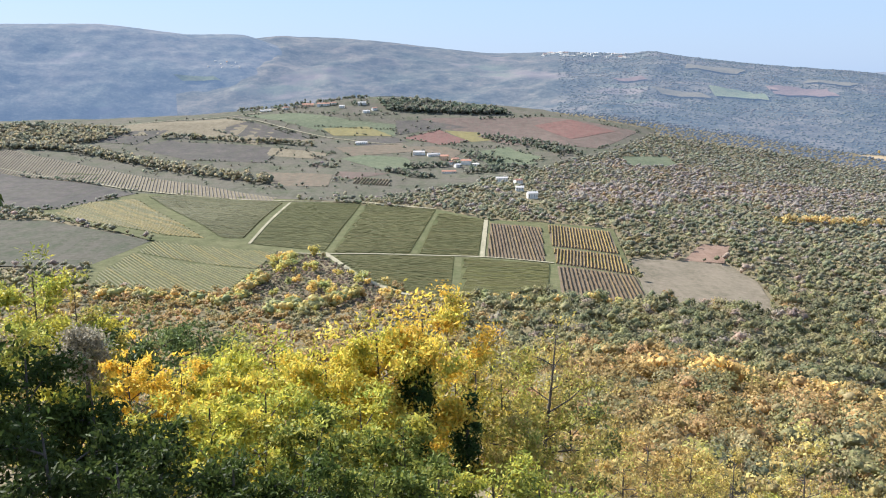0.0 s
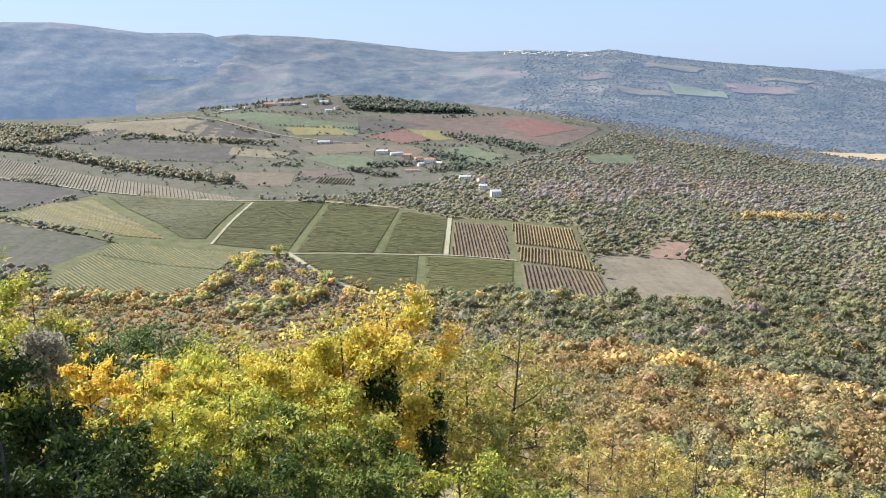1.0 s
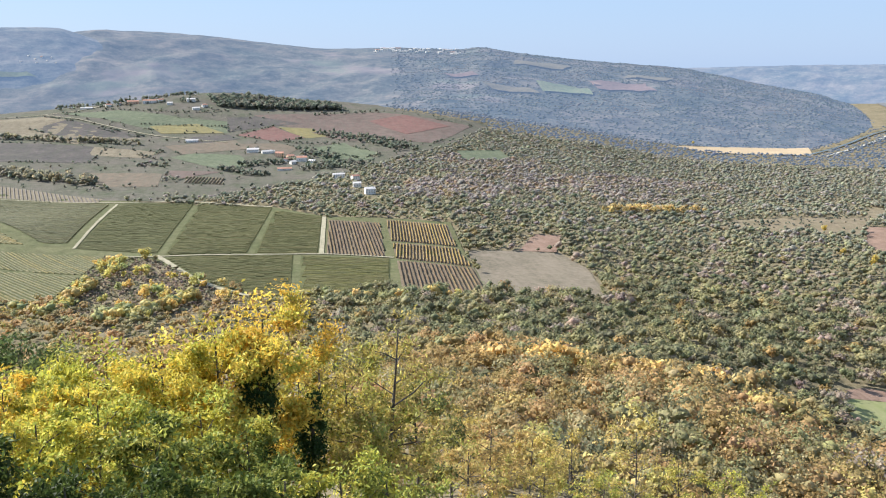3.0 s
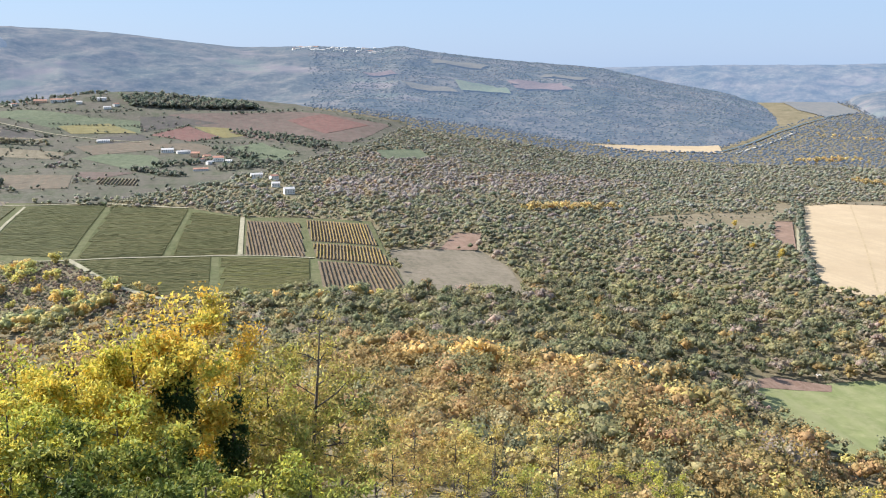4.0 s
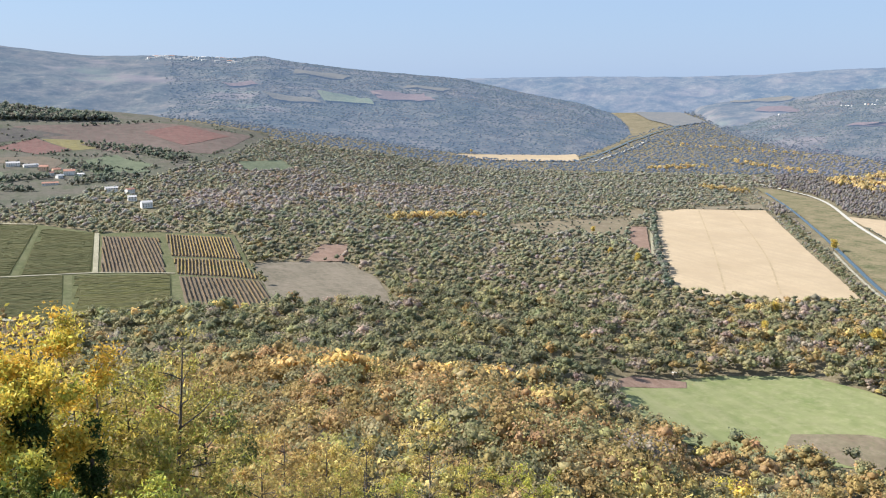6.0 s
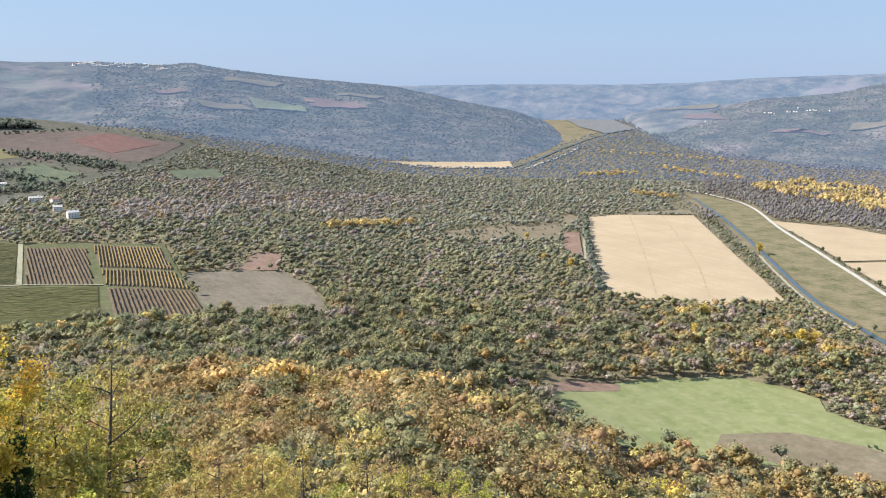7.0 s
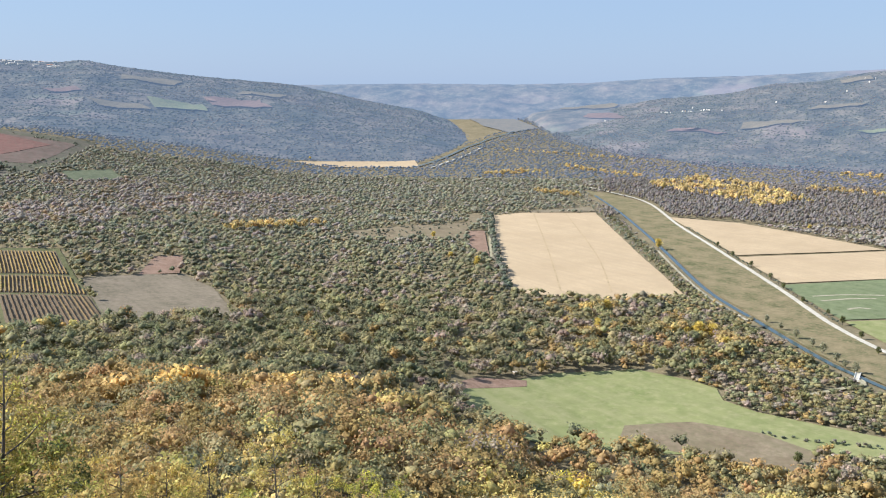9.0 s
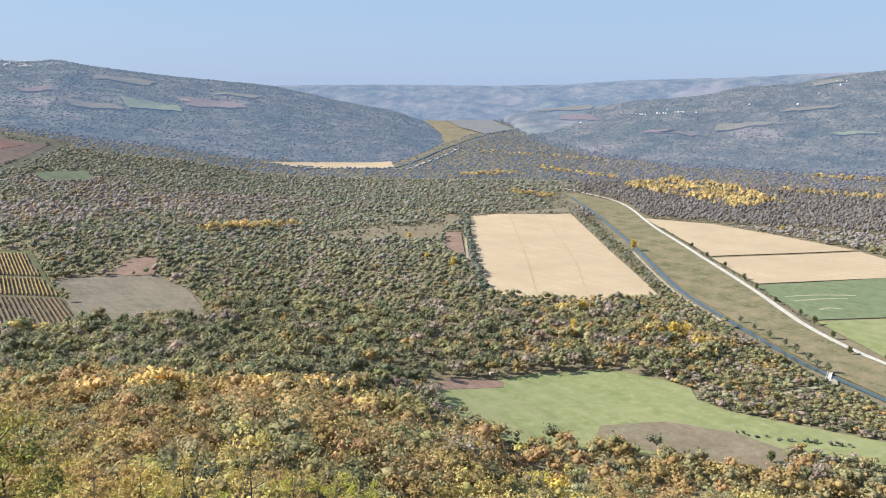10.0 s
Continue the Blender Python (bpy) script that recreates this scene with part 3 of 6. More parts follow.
# outline, floor, height over the sheet, label
UPLAND = [(-1500, 1900), (-1300, 2500), (-500, 2760), (-380, 2960), (-90, 3060), (200, 2960), (330, 2640), (560, 2440), (380, 2080), (230, 1900), (120, 1720), (-60, 1560), (-160, 1490), (-500, 1545), (-900, 1450), (-1000, 1200), (-1200, 1300)]
FIELDS = [
    ("upland", UPLAND, S_UPLAND, -0.35, "open grassy upland between vineyards and hedges"),
    ("vineyard_ground", G0, S_GRASS, 0.0, "grassy tracks round the vineyard blocks"),
    ("field", F1, S_DRYGRASS, 0.0, "greyish dry fallow field beside brown vine rows"),
    ("field", F2, S_PLOUGH, 0.15, "small reddish ploughed field at the wood's edge"),
    ("field", LF1, S_GREYFIELD, 0.1, "grey-brown harvested field on the slope"),
    ("field", LF0, S_ROUGH, 0.1, "dull grey-green rough field below the vineyard"),
    ("field", LF2, S_FALLOW, 0.2, "pale mauve-grey bare vineyard strip"),
    ("field", LF3, S_GREYFIELD, 0.1, "smooth grey field behind a hedge"),
    ("field", LF4, S_FALLOW, 0.1, "grey-brown bare field below the hamlet"),
    ("field", LF5, S_LAWN, 0.1, "olive green field below the hamlet"),
    ("field", U1, S_GREYFIELD, 0.15, "mauve-grey bare field below the hamlet"),
    ("field", U2, S_GREYFIELD, 0.15, "small grey field beside a farm track"),
    ("field", U3, S_GREYFIELD, 0.15, "grey-mauve field between coloured vineyards"),
    ("field", U4, S_FALLOW, 0.15, "grey fallow strip on the upland"),
    ("field", U5, S_REDBROWN, 0.15, "dark brown tilled strip below the pasture"),
    ("field", U6, S_LAWN, 0.15, "green clearing beside the woods"),
    ("field", U7, S_GREYFIELD, 0.15, "brown-grey bare field near the upland's rim"),
    ("field", U8, S_UPLAND, 0.2, "rough grass clearing below the farm"),
    ("field", LF6, S_YELLOW, 0.6, "yellow autumn vineyard patch"),
    ("field", R2, S_REDBROWN, 0.1, "wide red-brown autumn vineyard on the hillside"),
    ("field", R3, S_RED, 0.6, "deep red autumn vineyard patch"),
    ("field", R1, S_RED, 0.2, "crimson autumn vineyard patch"),
    ("field", R1b, S_YELLOW, 0.2, "olive yellow vineyard beside a crimson one"),
    ("field", O1, S_ORANGE, 0.2, "rust-coloured vineyard strip"),
    ("field", O2, S_ORANGE, 0.2, "rust-coloured vineyard strip above the farm"),
    ("field", N1, S_LAWN, 0.2, "fresh green pasture beside the farm"),
    ("field", N2, S_ORANGE, 0.1, "brownish autumn field"),
    ("field", N3, S_FALLOW, 0.2, "small bare plot with vine rows"),
    ("field", N4, S_LAWN, 0.2, "pale green clearing in the woods"),
    ("field", N5, S_LAWN, 0.1, "bright meadow on the hilltop"),
    ("field", N6, S_LAWN, 0.1, "green clearing by the farmhouses"),
    ("field", T1, S_STUBBLE, 0.0, "large pale tan harvested maize field"),
    ("field", T1b, S_PLOUGH, 0.0, "narrow pinkish ploughed plot"),
    ("field", STRIP, S_TILLED, -0.1, "reddish dry clearing with scattered shrubs beside the tan field"),
    ("field", T1c, S_FALLOW, 0.0, "dry grass strip at the field's head"),
    ("field", T2, S_STUBBLE_CROSS, 0.0, "pale tan stubble field beside the river road"),
    ("field", T3, S_STUBBLE_CROSS, 0.0, "pale tan stubble field split off by a ditch"),
    ("field", G1, S_WHEAT, 0.0, "rich green field of young wheat with pale streaks"),
    ("field", G2, S_MEADOW, 0.0, "dull green field beside the road"),
    ("meadow", M, S_MEADOW, 0.0, "light green mown meadow below the wooded slope"),
    ("field", Mb, S_TILLED, 0.25, "brownish dry patch in the meadow"),
    ("field", Mc, S_PLOUGH, 0.2, "brown tilled strip at the meadow's corner"),
    ("river_bank", LEV, S_LEVEE, 0.1, "brown-green rough grass bank between river and road"),
    ("field", FF, S_STUBBLE, 0.2, "far pale tan field along the wooded foot of the hill"),
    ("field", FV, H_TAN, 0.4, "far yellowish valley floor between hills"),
    ("field", Q1, S_ROAD, 0.4, "small pale bare clearing far off"),
    ("field", Q2, S_BANK, 0.4, "far pale plots by the white road"),
]
for name, outline, floor_material, over, label in FIELDS:
    field(name, outline, floor_material, over, label, step=40.0)

ribbon("river", CANAL, 6.0, M_WATER, 0.35, "straight blue-green canalised river with low banks", "river")
ribbon("river_edge", [(x + 7, y - 4.5) for x, y in CANAL], 4, S_LEVEE, 0.5, "grassy river edge", "bank")
ribbon("river_edge", [(x - 8, y + 5) for x, y in CANAL[2:5]], 4, S_BANK, 0.45, "pale bare earth bank of the river", "bank")
ribbon("road", ROAD, 6.5, S_ROAD, 0.5, "pale gravel road running beside the river", "road", camber=0.15)
ribbon("track", TRK, 5, S_DUST, 0.6, "pale dirt track leading over the river", "track")
ribbon("track", TRK2, 4, S_DUST, 0.4, "pale dirt track beside the tan field", "track")
ribbon("river", FRIV, 9, M_WATER, 0.6, "far bend of the river under the wooded hill", "river")
ribbon("road", [(x + 40, y - 30) for x, y in FRIV[:3]], 9, S_ROAD, 0.6, "far pale road beside the river bend", "road")
ribbon("road", FWHT, 16, S_ROAD, 0.8, "far white road on the plain", "road")
for pts, w in ((TRKL, 8), (TRKL2, 6), (TRKL3, 7), (TRKL4, 6), (TRKM, 4.5), (TRKM2, 7)):
    ribbon("track", pts, w, S_DUST, 0.9, "pale dusty farm track between fields", "track")
ribbon("track", [V3[0], V3[3]], 4, S_DUST, 0.9, "pale gravel track between vineyard blocks", "track")
for pts in ([(1137, 1392), (919, 1091), (731, 839)], [(1192, 1361), (950, 1015), (780, 801)]):
    ribbon("wheel_track", pts, 2.4, S_WHEEL, 0.12, "faint darker wheel track in the stubble", "track")
for pts in ([(969, 654), (1013, 637), (1050, 611)], [(957, 634), (1000, 621), (1024, 606)], [(945, 592), (963, 590), (969, 579)]):
    ribbon("bare_streak", pts, 4, S_BANK, 0.15, "pale bare streak in the young wheat", "bare soil")
ribbon("ditch", [T3[0], T3[1]], 3, S_LEVEE, 0.3, "dark grassy ditch between stubble fields", "ditch")


# ---- vineyards: every row is a mesh of its own ----
def vine_block(outline, bearing, spacing, tall, wide, tones, label, seed, gaps=0.03):
    """Rows of vines that run on a bearing (degrees from straight ahead) inside an outline, over their own floor."""
    field("vineyard_floor", outline, S_VINE_BROWN if tall > 1.8 else S_VINE, 0.15, "worn grass between vine rows" if tall < 1.8 else "dry brown earth between vine rows")
    rng = np.random.RandomState(seed)
    root = tagged(new("vineyard"), label, "vineyard", "vineyard blocks")
    cx, cy = np.mean(np.array(outline, float), 0)
    root.location = (cx, cy, float(height(cx, cy)))
    d = np.array([math.sin(radians(bearing)), math.cos(radians(bearing))])
    n = np.array([d[1], -d[0]])
    q = np.array(outline, float)
    across, along = q @ n, q @ d
    for s in np.arange(across.min() + spacing * 0.6, across.max(), spacing):
        cuts = []
        for i in range(len(q)):
            a0, a1 = across[i - 1] - s, across[i] - s
            if (a0 > 0) != (a1 > 0):
                cuts.append(along[i - 1] + (along[i] - along[i - 1]) * a0 / (a0 - a1))
        cuts.sort()
        if len(cuts) < 2 or cuts[-1] - cuts[0] < 8:
            continue
        t = np.arange(cuts[0] + 1.5, cuts[-1] - 1.5, 5.5)
        if len(t) < 3:
            continue
        wob = rng.normal(0, 0.12, len(t))
        grow = np.where(rng.rand(len(t)) < gaps, 0.5, rng.uniform(0.88, 1.1, len(t)))
        prof = ((-0.5, 0.0), (-0.55, 0.62), (-0.2, 1.0), (0.25, 0.97), (0.5, 0.6), (0.45, 0.0))
        rows, tint = [], []
        base = np.array(tones[rng.randint(len(tones))])
        for u, v in prof:
            x = d[0] * t + n[0] * (s + wob + u * wide * grow)
            y = d[1] * t + n[1] * (s + wob + u * wide * grow)
            z = height(x, y) + lift(x, y) + v * tall * grow * rng.uniform(0.88, 1.1, len(t))
            rows.append(np.column_stack([x - cx, y - cy, z - root.location.z]))
            mixc = np.array(tones)[rng.randint(len(tones), size=len(t))]
            tint.append((0.55 * base + 0.45 * mixc) * rng.uniform(0.75, 1.25, (len(t), 1)))
        me = tri_mesh("vine_hedge", np.concatenate(rows), grid_tris(len(prof), len(t)), M_VINE, np.concatenate(tint))
        ob = new("vine_hedge", me)
        ob.parent = root


GREENS = [(0.145, 0.138, 0.062), (0.165, 0.15, 0.068), (0.125, 0.124, 0.056), (0.185, 0.16, 0.075)]
YELLOWS = [(0.28, 0.22, 0.06), (0.20, 0.185, 0.06), (0.32, 0.235, 0.06), (0.15, 0.15, 0.05)]
BROWNS = [(0.13, 0.085, 0.055), (0.16, 0.105, 0.065), (0.10, 0.075, 0.05), (0.19, 0.13, 0.06)]
OLIVES = [(0.115, 0.112, 0.05), (0.13, 0.12, 0.055), (0.10, 0.10, 0.046), (0.145, 0.126, 0.058)]
AMBERS = [(0.175, 0.138, 0.042), (0.13, 0.118, 0.04), (0.21, 0.155, 0.042), (0.10, 0.10, 0.038)]
GOLDS = [(0.28, 0.19, 0.07), (0.34, 0.23, 0.08), (0.20, 0.14, 0.07), (0.25, 0.19, 0.06)]
for outline, bearing, gap, tall, wide, tones, words in (
    (V1, -42, 3.8, 1.15, 2.2, AMBERS, "yellow-green sloping vineyard block with ragged rows"),
    (V2, -66, 3.6, 1.15, 2.2, OLIVES, "dense green vineyard block between grassy tracks"),
    (V3, -80, 3.6, 1.15, 2.2, GREENS[:3], "dark green vineyard block"),
    (V4, -82, 3.6, 1.15, 2.2, GREENS, "green vineyard block in the middle of the slope"),
    (V5, -85, 3.6, 1.15, 2.2, GREENS, "green vineyard block beside bare brown rows"),
    (V6, -84, 3.6, 1.15, 2.2, GREENS, "lower green vineyard block with a worn patch"),
    (V7, -80, 3.6, 1.15, 2.2, GREENS + YELLOWS[1:2], "lower yellowish green vineyard block"),
    (B1, 1, 4.2, 1.9, 1.3, BROWNS, "brown autumn vine rows running up the slope"),
    (B2, 6, 4.0, 1.9, 1.3, GOLDS, "golden brown autumn vine rows"),
    (B3, 8, 4.0, 1.9, 1.4, GOLDS, "golden vine rows above bare ones"),
    (B4, 5, 4.4, 1.9, 1.3, BROWNS, "brown vine rows at the foot of the slope"),
    (L1, -32, 4.2, 1.2, 2.2, OLIVES + AMBERS[:1], "lit green vineyard with visible rows"),
    (L2, -34, 4.6, 1.2, 2.3, OLIVES + AMBERS[:1], "lower green vineyard with clear diagonal rows"),
    (LF2, -15, 6.0, 1.3, 1.6, [(0.15, 0.125, 0.115), (0.12, 0.10, 0.095)], "bare greyish vine rows on a long strip"),
    (N3, 4, 6.0, 2.2, 2.0, GREENS[:1] + BROWNS[:1], "short dark vine rows on a small plot"),
):
    vine_block(outline, bearing, gap, tall, wide, tones, words, len(words) + int(abs(bearing)))


# ---- woods: crowns of leaf clumps on a jittered plan ----
def ico():
    bm = bmesh.new()
    bmesh.ops.create_icosphere(bm, subdivisions=1, radius=1.0)
    v = np.array([p.co for p in bm.verts])
    f = np.array([[p.index for p in q.verts] for q in bm.faces])
    bm.free()
    return v, f


ICO_V, ICO_F = ico()
OCT_V = np.array([(1, 0, 0), (0, 1, 0), (-1, 0, 0), (0, -1, 0), (0, 0, 1), (0, 0, -1)], float)
OCT_F = np.array([(0, 1, 4), (1, 2, 4), (2, 3, 4), (3, 0, 4), (1, 0, 5), (2, 1, 5), (3, 2, 5), (0, 3, 5)])


def crowns(name, at, tall, wide, deep, tint, lobes, cards, card_size, label, material, seed, category="trees"):
    """Many trees as one object of stuff: each crown is a heap of uneven lobes, roughened by leaf sprays."""
    rng = np.random.RandomState(seed)
    n = len(at)
    V, F, C = [], [], []
    base_v, base_f = (ICO_V, ICO_F) if 10 < cards < 20 else (OCT_V, OCT_F)
    core = 0.55 if cards > 100 else 0.72 if cards > 20 else 0.94
    k = len(base_v)
    who = np.repeat(np.arange(n), lobes)
    turn = rng.uniform(0, 6.283, n * lobes)
    out = rng.uniform(0.3, 0.72, n * lobes)
    rise = rng.uniform(-0.55, 0.5, n * lobes)
    first = np.tile(np.arange(lobes) == 0, n)
    out[first], rise[first] = out[first] * 0.3, rng.uniform(0.1, 0.45, first.sum())
    size = rng.uniform(0.5, 0.74, n * lobes) * (1.35 if lobes < 3 else 1.0)
    box_ = np.stack([wide, wide, deep], 1)[who]
    centre = at[who] + box_ * np.stack([np.cos(turn) * out, np.sin(turn) * out, rise], 1)
    half = box_ * size[:, None]
    own = tint[who] * rng.uniform(0.88, 1.12, (n * lobes, 1)) * rng.uniform(0.95, 1.05, (n * lobes, 3))
    lump = rng.uniform(0.66, 1.14, (n * lobes, k, 1))
    spin = np.stack([np.cos(turn), np.sin(turn)], 1)[:, None]
    bx = base_v[None, :, 0] * spin[..., 0] - base_v[None, :, 1] * spin[..., 1]
    by = base_v[None, :, 0] * spin[..., 1] + base_v[None, :, 1] * spin[..., 0]
    body = np.stack([bx, by, np.broadcast_to(base_v[None, :, 2], bx.shape)], 2)
    V.append((body * lump * half[:, None] * core + centre[:, None]).reshape(-1, 3))
    F.append((base_f[None] + (np.arange(n * lobes) * k)[:, None, None]).reshape(-1, 3))
    C.append((own[:, None] * rng.uniform(0.84, 1.12, (n * lobes, k, 1))).reshape(-1, 3))
    if cards:
        m = n * cards
        lobe = np.repeat(np.arange(n), cards) * lobes + rng.randint(lobes, size=m)
        d = rng.normal(size=(m, 3))
        d[:, 2] = np.where(d[:, 2] < -0.3, -d[:, 2], d[:, 2])
        d /= np.linalg.norm(d, axis=1)[:, None]
        pos = centre[lobe] + d * half[lobe] * rng.uniform(0.72 if cards > 20 else 0.82, 1.18, (m, 1))
        nor = d + rng.normal(0, 0.4, (m, 3))
        nor /= np.linalg.norm(nor, axis=1)[:, None]
        u = np.cross(nor, rng.normal(size=(m, 3)))
        u /= np.linalg.norm(u, axis=1)[:, None]
        w = np.cross(nor, u)
        sz = card_size * rng.uniform(0.55, 1.35, (m, 1)) * np.sqrt(tall[who[lobe]] / 11.0)[:, None]
        corners = [pos + sz * (a * u + b * w) + 0.25 * sz * c * nor for a, b, c in ((-1.0, -0.5, -1), (0.2, -1.0, 0.3), (1.0, 0.1, -0.6), (0.0, 1.0, -0.4))]
        i = len(V[0]) + 4 * np.arange(m)
        V.append(np.stack(corners, 1).reshape(-1, 3))
        F.append(np.concatenate([np.stack([i, i + 1, i + 2], 1), np.stack([i, i + 2, i + 3], 1)]))
        C.append(np.repeat(own[lobe] * rng.uniform(0.84, 1.18, (m, 1)), 4, axis=0))
    me = tri_mesh(name, np.concatenate(V), np.concatenate(F), material, np.concatenate(C))
    if cards < 3:
        me.shade_smooth()
    return tagged(new(name, me), label, category, kind="stuff")


def woods(name, x, y, tall, tint, cards, card_size, label, material, seed, slim=1.0, lobes=0):
    """Trees standing on the terrain, given by their plan, heights and leaf colours."""
    rng = np.random.RandomState(seed)
    n = len(x)
    wide = tall * rng.uniform(0.36, 0.56, n) * slim
    deep = tall * rng.uniform(0.36, 0.46, n)
    at = np.stack([x, y, height(x, y) + tall - deep * 0.95], 1)
    return crowns(name, at, tall, wide, deep, tint, lobes or (2 if cards < 10 else 3 if cards < 40 else 5), cards, card_size, label, material, seed)


def scatter(r0, r1, spacing, seed, az0=-31.0, az1=66.0):
    rng = np.random.RandomState(seed)
    g = np.arange(-r1, r1, spacing)
    X, Y = np.meshgrid(g, g)
    x = (X + rng.uniform(-0.5, 0.5, X.shape) * spacing).ravel()
    y = (Y + rng.uniform(-0.5, 0.5, X.shape) * spacing).ravel()
    r, az = np.hypot(x, y), np.degrees(np.arctan2(x, y))
    ok = (r > r0) & (r < r1) & (az > az0) & (az < az1)
    return x[ok], y[ok]


OPEN = [STRIP, SCRUB, U6, U8, G0, F1, F2, LF1, LF0, LF2, LF3, LF4, LF5, R1, R1b, R2, O1, O2, N1, N2, N3, N4, N5, N6, T1, T1b, T1c, T2, T3, G1, G2, M, Mb, Mc, LEV, FF, FV, Q1, Q2]
RIVER_FIELDS = [(1330, 1225), (1392, 1105), (1360, 792), (1310, 687), (1215, 630), (1075, 475), (800, 346), (765, 320), (872, 565), (1081, 865), (1255, 1121)]
OPEN.append(RIVER_FIELDS)
WAYS = [(CANAL, 15), (ROAD, 9), (TRK, 6), (TRK2, 5), (FRIV, 22), (FWHT, 14), (TRKL, 8), (TRKL2, 6), (TRKL3, 8)]


def clear_of_fields(x, y):
    ok = np.ones(x.shape, bool)
    for o in OPEN:
        ok &= ~inside(x, y, o)
    for spot in ((106, 1672), (134, 1646), (131, 1572), (146, 1498), (10, 1795), (146, 1478), (133, 1556)):
        ok &= np.hypot(x - spot[0], y - spot[1]) > 17
    for line, w in WAYS:
        ok &= ~near_line(x, y, line, w)
    return ok


# leaf colours: deep green, olive, olive brown, tan brown, mauve twigs, straw, orange, yellow, pale willow
SPECIES = np.array([(0.22, 0.215, 0.13), (0.33, 0.295, 0.16), (0.38, 0.275, 0.125), (0.46, 0.31, 0.16), (0.38, 0.305, 0.255), (0.54, 0.44, 0.175), (0.56, 0.34, 0.13), (0.70, 0.55, 0.12), (0.36, 0.37, 0.235)])
MIXES = {  # how common each of them is
    "slope": (0.5, 1.3, 1.4, 1.0, 0.14, 0.5, 0.10, 0.04, 0.08),
    "foot": (0.25, 1.0, 0.7, 0.5, 0.05, 1.4, 0.12, 0.3, 0.3),
    "oak": (2.2, 1.5, 0.45, 0.2, 0.7, 0.12, 0.02, 0.02, 0.12),
    "river": (1.0, 1.2, 0.7, 0.2, 0.8, 0.2, 0.02, 0.01, 0.4),
    "plain": (1.3, 1.3, 0.3, 0.12, 0.8, 0.03, 0.004, 0.003, 0.15),
    "wet": (0.05, 0.15, 0.1, 0.2, 3.0, 0.1, 0.02, 0.01, 0.2),
    "bare": (0.15, 0.4, 0.7, 0.7, 2.4, 0.1, 0.02, 0.01, 0.1),
}


def species_colours(x, y, seed):
    """Tree colours drift with place: warm and mixed on the near slope, dark oak behind it, olive and mauve on the
    plain. Painted haze greys and blues them with distance.
    """
    rng = np.random.RandomState(seed)
    r, az = np.hypot(x, y), np.degrees(np.arctan2(x, y))
    wob = 60 * waves(x, y, 220, 5) + 25 * waves(x, y, 80, 6)
    share = {"foot": 1 - smooth(240, 350, r - 190 * smooth(33, 38, az))}
    share["slope"] = (1 - smooth(570, 650, r + 0.4 * wob)) * (1 - share["foot"])
    left = 1 - share["foot"] - share["slope"]
    share["river"] = left * smooth(36, 41, az) * (1 - smooth(1150, 1350, r + wob))
    share["slope"] = share["slope"] + left * (1 - smooth(0, 4, az)) * (1 - smooth(930, 1080, r))
    left = 1 - share["foot"] - share["slope"]
    share["oak"] = (left - share["river"]) * (1 - smooth(930, 1080, r + wob))
    left = left - share["river"] - share["oak"]
    share["wet"] = left * smooth(41, 47, az) * smooth(1500, 1800, r)
    left = left - share["wet"]
    patch = np.zeros(len(x))
    for cx, cy, wx, wy in ((545, 1700, 190, 110), (640, 1560, 120, 60), (760, 1760, 160, 90), (300, 1560, 120, 90), (420, 1880, 160, 70)):
        patch = np.maximum(patch, 1 - smooth(0.6, 1.3, np.hypot((x - cx + wob) / wx, (y - cy + wob) / wy)))
    share["bare"] = left * patch
    share["plain"] = left * (1 - patch)
    w = sum(share[k][:, None] * np.array(v) for k, v in MIXES.items())
    drift = np.stack([waves(x, y, 95, 30 + k) + 0.7 * waves(x, y, 38, 50 + k) for k in range(9)], 1)
    pick = np.argmax(np.log(w + 0.002) + 1.15 * drift - (0.4 - 0.15 * smooth(900, 1300, r))[:, None] * np.log(-np.log(rng.uniform(0.001, 0.999, w.shape))), 1)
    # distance haze put into the leaf colours: greyer, then lighter and bluer
    haze_mix = (0.55 * smooth(800, 2200, r))[:, None]
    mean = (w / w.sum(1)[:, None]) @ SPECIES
    col = SPECIES[pick] * (1 - haze_mix) + (mean * 0.7 + np.array([0.10, 0.105, 0.115])) * haze_mix
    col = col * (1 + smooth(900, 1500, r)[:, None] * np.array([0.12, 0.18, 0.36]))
    return col * rng.uniform(0.86, 1.14, (len(x), 1)) * rng.uniform(0.96, 1.04, (len(x), 3))


def upland_only_hedges(x, y, seed):
    """The open upland carries only hedges and copses."""
    up = inside(x, y, UPLAND)
    copse = (waves(x, y, 230, 21) + 0.6 * waves(x, y, 90, 22) > np.where(np.hypot(x, y) < 2000, 0.75, 1.25)) & (np.hypot(x, y) < 2300)
    return ~up | copse


def tree_heights(x, y, tall, seed):
    """Uneven heights: tall oaks low on the slope, scrub among them, low willows by the river."""
    rng = np.random.RandomState(seed)
    r, az = np.hypot(x, y), np.degrees(np.arctan2(x, y))
    h = tall * rng.uniform(0.45, 1.25, len(x)) * (1 + 0.22 * waves(x, y, 75, 8))
    grand = smooth(19, 23, az) * (1 - smooth(36, 40, az)) * smooth(320, 380, r) * (1 - smooth(540, 600, r))
    h = h * (1 + 0.55 * grand)
    h = h * np.where(near_line(x, y, CANAL, 75), 0.6, 1.0)
    corner = (az > 50) & (r > 600) & (r < 850)
    return np.where(corner, h * 0.65, h).clip(2.2, None)


